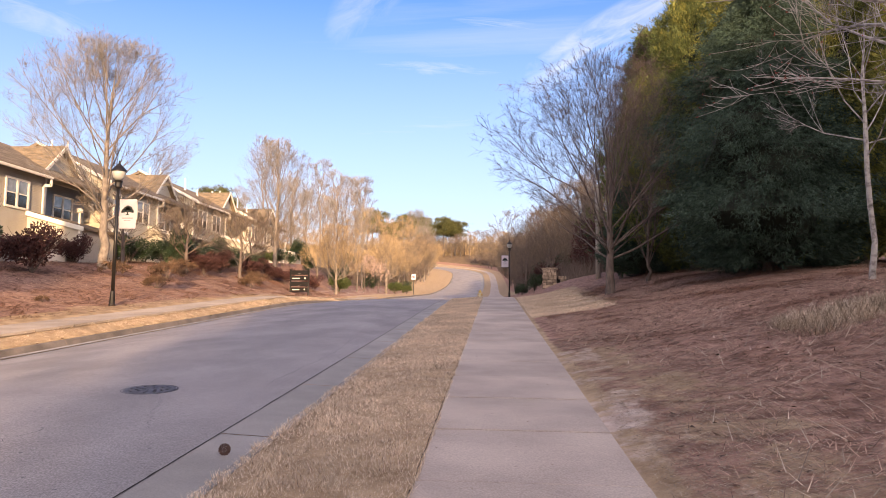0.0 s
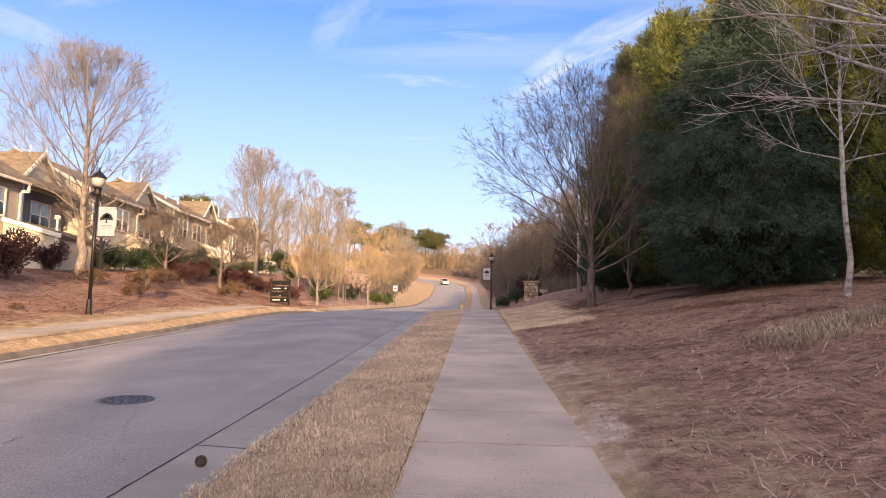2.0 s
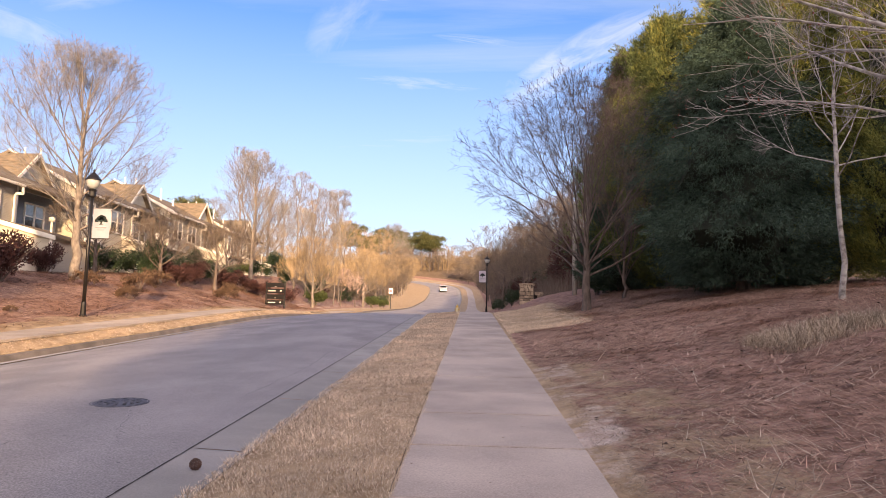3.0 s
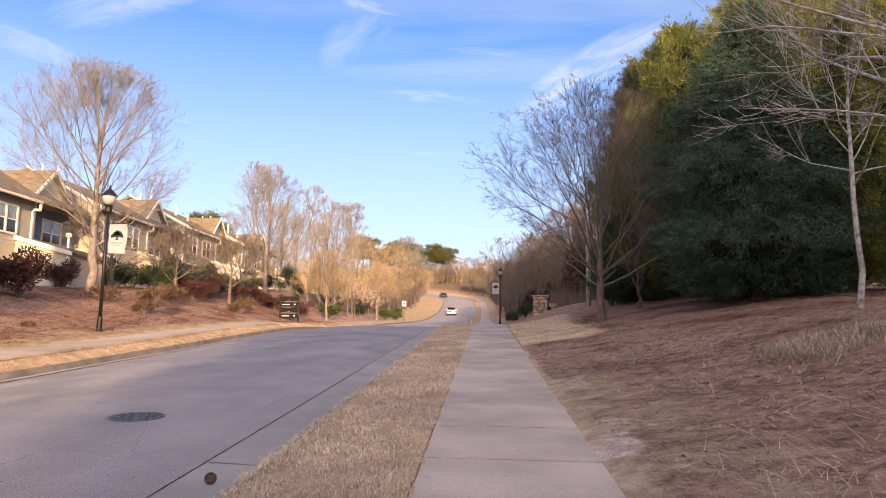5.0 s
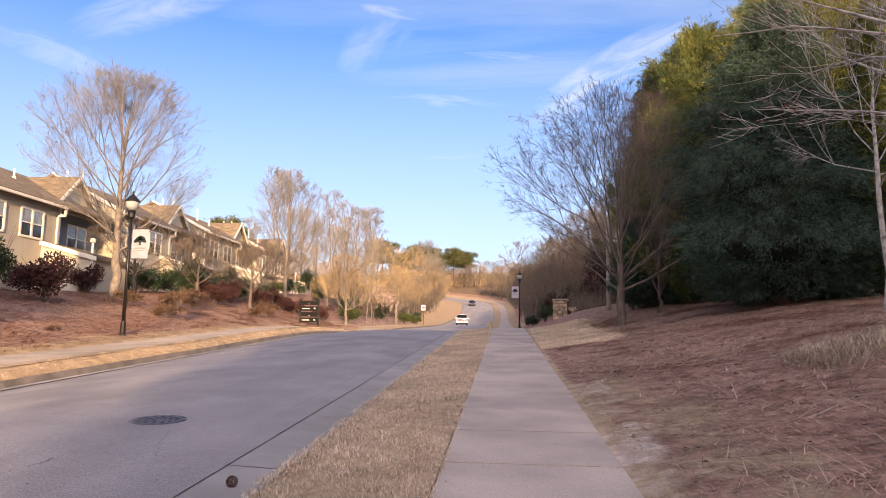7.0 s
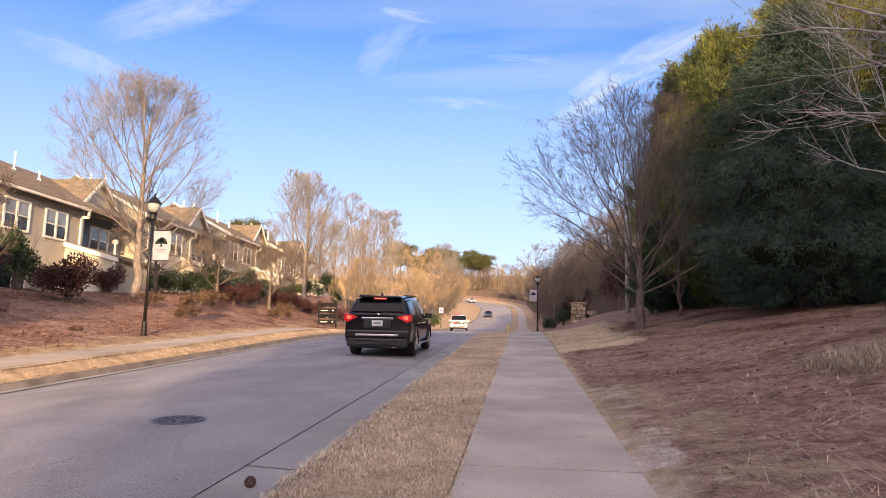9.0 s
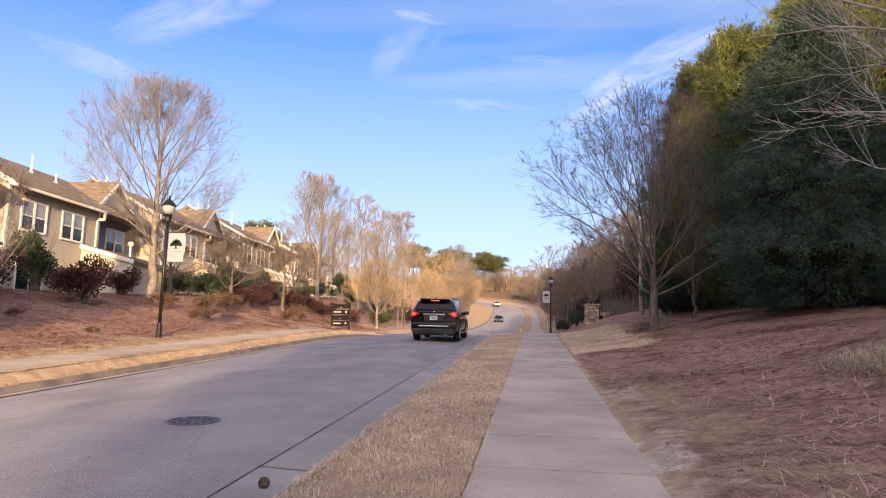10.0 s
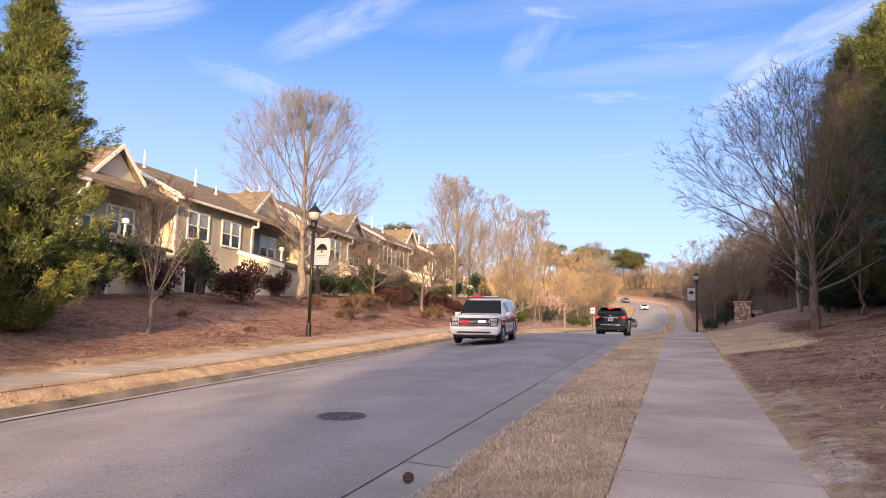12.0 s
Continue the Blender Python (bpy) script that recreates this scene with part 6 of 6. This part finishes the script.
def black_suv():
    st = [(-2.5, 0.36, 1.1, 1.18, 0.90, 0.74), (-2.43, 0.34, 1.17, 1.28, 0.955, 0.76), (-2.08, 0.33, 1.18, 1.71, 0.975, 0.71), (-1.1, 0.32, 1.13, 1.77, 0.98, 0.72), (-0.1, 0.32, 1.08, 1.77, 0.98, 0.72), (0.55, 0.32, 1.06, 1.7, 0.98, 0.70),
          (1.25, 0.33, 1.04, 1.12, 0.97, 0.76), (2.1, 0.35, 0.98, 1.03, 0.95, 0.70), (2.45, 0.38, 0.85, 0.9, 0.86, 0.6)]
    t, quad, hx, rx = vehicle("black_suv", "glossy black family SUV driving away with brake lamps lit", CAR_BLACK, st, 5.0, 0.38, (-1.45, 1.45), 0.98, False, True)
    for s in (1, -1):
        part("tail_lamp", prism([(s * 0.56, 1.14), (s * 0.78, 1.21), (s * 0.962, 1.23), (s * 0.968, 1.05), (s * 0.86, 0.99), (s * 0.74, 1.06)], -2.51, -2.16, "x"), RED_LIGHT, t, "lit red tail lamp")
        part("brake_lamp", prism([(s * 0.74, 1.16), (s * 0.88, 1.18), (s * 0.89, 1.08), (s * 0.79, 1.08)], -2.525, -2.5, "x"), BRAKE_LIGHT, t)
        part("reflector", boxes((-2.53, -2.48, s * 0.76 - 0.13, s * 0.76 + 0.13, 0.64, 0.675)), RED_LIGHT, t)
        part("roof_rail", boxes((-1.9, 0.3, s * 0.66 - 0.025, s * 0.66 + 0.025, 1.745, 1.785), bevel=0.012), PLASTIC, t)
        part("running_board", boxes((-0.95, 0.95, s * 0.93 - 0.08, s * 0.93 + 0.08, 0.3, 0.36), bevel=0.02), CHROME, t)
        for x in (-0.75, 0.25):
            part("door_handle", boxes((x - 0.1, x + 0.1, s * 0.985 - 0.02, s * 0.985 + 0.02, 0.93, 0.96)), CHROME, t)
    part("high_brake_lamp", boxes((-2.16, -2.02, -0.17, 0.17, 1.655, 1.69)), BRAKE_LIGHT, t)
    part("spoiler", boxes((-2.3, -2.0, -0.62, 0.62, 1.7, 1.745), bevel=0.015), CAR_BLACK, t)
    part("chrome_strip", boxes((-2.52, -2.47, -0.46, 0.46, 1.085, 1.135), bevel=0.015), CHROME, t)
    part("badge", lathe([(0.05, 0), (0.05, 0.01), (0.03, 0.012)], 14, (0, 0, 0)), CHROME, t).matrix_basis = pose(-2.48, 0, 1.205, 0, -90, 0)
    part("plate_recess", boxes((-2.512, -2.48, -0.4, 0.4, 0.83, 1.08), bevel=0.02), PLASTIC, t)
    pl = part("number_plate", boxes((-2.525, -2.505, -0.155, 0.155, 0.89, 1.05), bevel=0.004), PLATE, t)
    part("plate_bar", boxes((-2.53, -2.5255, -0.11, 0.11, 0.94, 1.0)), GREY_INK, pl)
    part("antenna", prism([(-1.98, 1.74), (-1.86, 1.83), (-1.78, 1.77)], -0.02, 0.02, "y"), CAR_BLACK, t)
    part("bumper_shelf", boxes((-2.57, -2.3, -0.93, 0.93, 0.56, 0.78), bevel=0.05), CAR_BLACK, t)
    part("bumper", boxes((-2.55, -2.3, -0.88, 0.88, 0.3, 0.55), bevel=0.05), PLASTIC, t)
    for z in (0.36, 0.46):
        part("diffuser_bar", boxes((-2.565, -2.5, -0.6, 0.6, z, z + 0.03), bevel=0.008), CAR_BLACK, t)
    part("bumper_strip", boxes((-2.575, -2.5, -0.62, 0.62, 0.61, 0.665), bevel=0.012), CHROME, t)
    part("wiper", boxes((-2.46, -2.40, -0.1, 0.4, 1.3, 1.32)), PLASTIC, t)
    part("exhaust", boxes((-2.5, -2.3, -0.55, -0.4, 0.27, 0.33), bevel=0.02), CHROME, t)
    part("underbody", boxes((-2.2, 2.2, -0.75, 0.75, 0.24, 0.42)), PLASTIC, t)
    mirrors(t, 0.75, 0.93, 1.06, CAR_BLACK)
    return t


def police_suv():
    st = [(-2.58, 0.4, 1.05, 1.1, 0.93, 0.78), (-2.5, 0.38, 1.12, 1.3, 0.98, 0.80), (-2.3, 0.36, 1.14, 1.84, 1.0, 0.76), (-1.2, 0.35, 1.14, 1.89, 1.02, 0.78), (-0.1, 0.35, 1.13, 1.89, 1.02, 0.78), (0.55, 0.35, 1.13, 1.84, 1.02, 0.76),
          (1.22, 0.36, 1.17, 1.25, 1.01, 0.9), (2.42, 0.38, 1.12, 1.18, 1.0, 0.9), (2.57, 0.4, 1.0, 1.08, 0.97, 0.84)]
    t, quad, hx, rx = vehicle("emergency_suv", "white full-size emergency SUV with red stripe and flashing lights", CAR_WHITE, st, 5.15, 0.41, (-1.5, 1.55), 1.02, True, False)
    gr = part("grille", boxes((2.5, 2.6, -0.63, 0.63, 0.74, 1.1), bevel=0.02), PLASTIC, t)
    for z0, z1 in ((1.065, 1.105), (0.735, 0.775)):
        part("grille_bar", boxes((2.57, 2.625, -0.64, 0.64, z0, z1), bevel=0.01), CHROME, gr)
    part("grille_bar", boxes((2.58, 2.625, -0.63, 0.63, 0.885, 0.95), bevel=0.012), CHROME, gr)
    for z in (0.83, 1.0):
        part("grille_bar", boxes((2.585, 2.61, -0.61, 0.61, z - 0.012, z + 0.012)), CHROME, gr)
    part("badge", boxes((2.615, 2.64, -0.12, 0.12, 0.885, 0.95), bevel=0.01), CHROME, gr)
    part("warning_light", boxes((2.6, 2.635, -0.52, -0.2, 0.86, 0.98), bevel=0.03), FLASH_RED, t, "glowing red grille light")
    part("warning_light", boxes((2.6, 2.635, 0.18, 0.48, 0.90, 1.0), bevel=0.02), FLASH_WHITE, t, "glowing white grille light")
    for s in (1, -1):
        hl = part("headlamp", prism([(s * 0.655, 0.75), (s * 0.95, 0.77), (s * 0.985, 1.04), (s * 0.955, 1.1), (s * 0.655, 1.1)], 2.3, 2.585, "x"), PLASTIC, t, "dark-framed headlamp")
        part("lens", boxes((2.575, 2.6, s * 0.80 - 0.13, s * 0.80 + 0.13, 0.97, 1.075), bevel=0.015), HEAD_LAMP, hl)
        part("lens", boxes((2.575, 2.6, s * 0.80 - 0.12, s * 0.80 + 0.12, 0.785, 0.925), bevel=0.015), HEAD_LAMP, hl)
        part("indicator", boxes((2.575, 2.595, s * 0.80 - 0.11, s * 0.80 + 0.11, 0.935, 0.955)), CHROME, hl)
        part("fog_lamp", boxes((2.6, 2.66, s * 0.76 - 0.08, s * 0.76 + 0.08, 0.52, 0.58)), HEAD_LAMP, t)
        part("side_stripe", boxes((-2.3, 2.0, s * 1.022 - 0.012, s * 1.022 + 0.012, 0.86, 1.0)), RED_STRIPE, t, "red side stripe")
        part("side_stripe", boxes((-2.35, -0.4, s * 1.012 - 0.012, s * 1.012 + 0.012, 1.0, 1.1)), RED_STRIPE, t)
        part("running_board", boxes((-1.0, 1.0, s * 0.97 - 0.09, s * 0.97 + 0.09, 0.33, 0.4), bevel=0.02), PLASTIC, t)
    part("bumper", boxes((2.36, 2.68, -0.96, 0.96, 0.42, 0.74), bevel=0.07), CAR_WHITE, t)
    part("lower_grille", boxes((2.6, 2.69, -0.7, 0.7, 0.49, 0.56), bevel=0.02), PLASTIC, t)
    part("air_dam", boxes((2.35, 2.62, -0.86, 0.86, 0.33, 0.44), bevel=0.04), PLASTIC, t)
    part("bonnet_bulge", boxes((1.3, 2.4, -0.6, 0.6, 1.1, 1.21), bevel=0.05), CAR_WHITE, t)
    part("emblem", boxes((2.1, 2.3, -0.22, 0.22, 1.208, 1.214)), RED_STRIPE, t, "red bonnet marking")
    bar = part("light_bar", boxes((0.05, 0.35, -0.62, 0.62, 1.9, 2.0), bevel=0.03), PLASTIC, t, "roof light bar with a red lamp lit")
    part("light_module", boxes((0.04, 0.36, -0.62, -0.1, 1.925, 1.985), bevel=0.02), FLASH_RED, bar)
    part("light_module", boxes((0.04, 0.36, -0.08, 0.62, 1.925, 1.98), bevel=0.02), CHROME, bar)
    part("underbody", boxes((-2.3, 2.3, -0.8, 0.8, 0.26, 0.45)), PLASTIC, t)
    mirrors(t, 0.85, 0.98, 1.12, CAR_WHITE)
    return t


def saloon(name, label, paint, s=1.0):
    st = [(-2.3, 0.36, 0.82, 0.88, 0.82, 0.6), (-2.15, 0.32, 0.96, 1.0, 0.89, 0.66), (-1.5, 0.3, 0.97, 1.06, 0.91, 0.66), (-0.85, 0.29, 0.95, 1.42, 0.915, 0.6), (0.0, 0.29, 0.93, 1.46, 0.92, 0.62), (0.45, 0.29, 0.92, 1.42, 0.92, 0.61),
          (1.2, 0.3, 0.90, 0.98, 0.91, 0.68), (2.0, 0.32, 0.8, 0.84, 0.87, 0.62), (2.3, 0.36, 0.66, 0.7, 0.76, 0.5)]
    t, quad, hx, rx = vehicle(name, label, paint, st, 4.6, 0.33, (-1.35, 1.38), 0.92, True, False)
    for q in (1, -1):
        part("headlamp", boxes((2.1, 2.32, q * 0.6 - 0.16, q * 0.6 + 0.16, 0.6, 0.7), bevel=0.03), HEAD_LAMP, t)
        part("tail_lamp", boxes((-2.3, -2.15, q * 0.65 - 0.15, q * 0.65 + 0.15, 0.72, 0.84), bevel=0.02), RED_LIGHT, t)
    part("grille", boxes((2.28, 2.34, -0.45, 0.45, 0.42, 0.6), bevel=0.02), PLASTIC, t)
    part("bumper", boxes((2.2, 2.36, -0.78, 0.78, 0.28, 0.44), bevel=0.04), PLASTIC, t)
    part("underbody", boxes((-2.0, 2.0, -0.7, 0.7, 0.2, 0.36)), PLASTIC, t)
    mirrors(t, 0.7, 0.88, 0.92, paint)
    return t


suv_away = black_suv()
suv_police = police_suv()
suv_police.scale = (0.92,) * 3
car_dark = saloon("dark_saloon_car", "dark grey saloon car coming down the hill", CAR_GREY)
car_white = saloon("white_saloon_car", "white saloon car coming round the far bend", CAR_WHITE)
car_silver = saloon("silver_saloon_car", "pale silver car at the top of the far bend", CAR_SILVER)


def lane_pose(y, u, heading):
    """Pose on the road at y, u metres from its middle; heading +1 away, -1 towards the viewer."""
    d = 1.2
    x0, x1 = float(road_x(y - d)), float(road_x(y + d))
    z0, z1 = float(road_z(y - d)), float(road_z(y + d))
    fwd = Vector((x1 - x0, 2 * d, z1 - z0)).normalized() * heading
    side = Vector((0, 0, 1)).cross(fwd).normalized()
    upv = fwd.cross(side)
    crown = float(np.interp(u, [-3.75, -2, 0, 2, 3.36], [-0.02, 0.05, 0.07, 0.05, -0.012]))
    m = Matrix((fwd, side, upv)).transposed().to_4x4()
    m.translation = (float(road_x(y)) + u, y, float(road_z(y)) + crown - float(cross_fall(u, y)))
    return m


def motions():
    def drive(ob, keys, u, heading, yaw=0.0):
        ts = np.arange(0, 12.01, 0.5)
        tt, yy = [k[0] for k in keys], [k[1] for k in keys]
        rows = []
        for t in ts:
            y = float(sum(np.interp(t + k * 0.12, tt, yy) for k in (-1, 0, 1)) / 3)
            rows.append((float(t), lane_pose(y, u if not callable(u) else u(y), heading) @ pose(0, 0, 0, 0, 0, yaw)))
        walk(ob, rows)
    drive(suv_away, [(-1, -92), (0, -80), (7.2, 0.0), (8.0, 11.8), (8.8, 20.5), (9.6, 27.2), (10.5, 35.4), (11.1, 40.6), (12.0, 47.6), (13, 55)], 2.02, 1)
    drive(suv_police, [(-1, 268), (0, 237), (1.5, 213), (2.5, 194), (4.5, 152), (5.5, 136), (6.5, 122), (7.2, 110), (8.8, 79), (10.5, 53), (11.1, 43.0), (12.0, 27.2), (13, 12)], lambda y: -1.25 + 0.015 * min(max(y - 27, 0), 42), -1, 4.0)
    drive(car_dark, [(-1, 285), (0, 272), (4.3, 226), (5.5, 210), (6.5, 199), (9.0, 165), (9.5, 159), (10.5, 143.5), (11.5, 129), (12.0, 121.5), (13, 108)], -1.5, -1)
    drive(car_white, [(-1, 330), (0, 320), (8.8, 229), (9.5, 220), (10.5, 204), (11.5, 192), (12.0, 187), (13, 176)], -1.5, -1)
    drive(car_silver, [(-1, 380), (0, 365), (10.5, 245), (11.5, 232), (12.0, 225), (13, 215)], -1.5, -1)


motions()
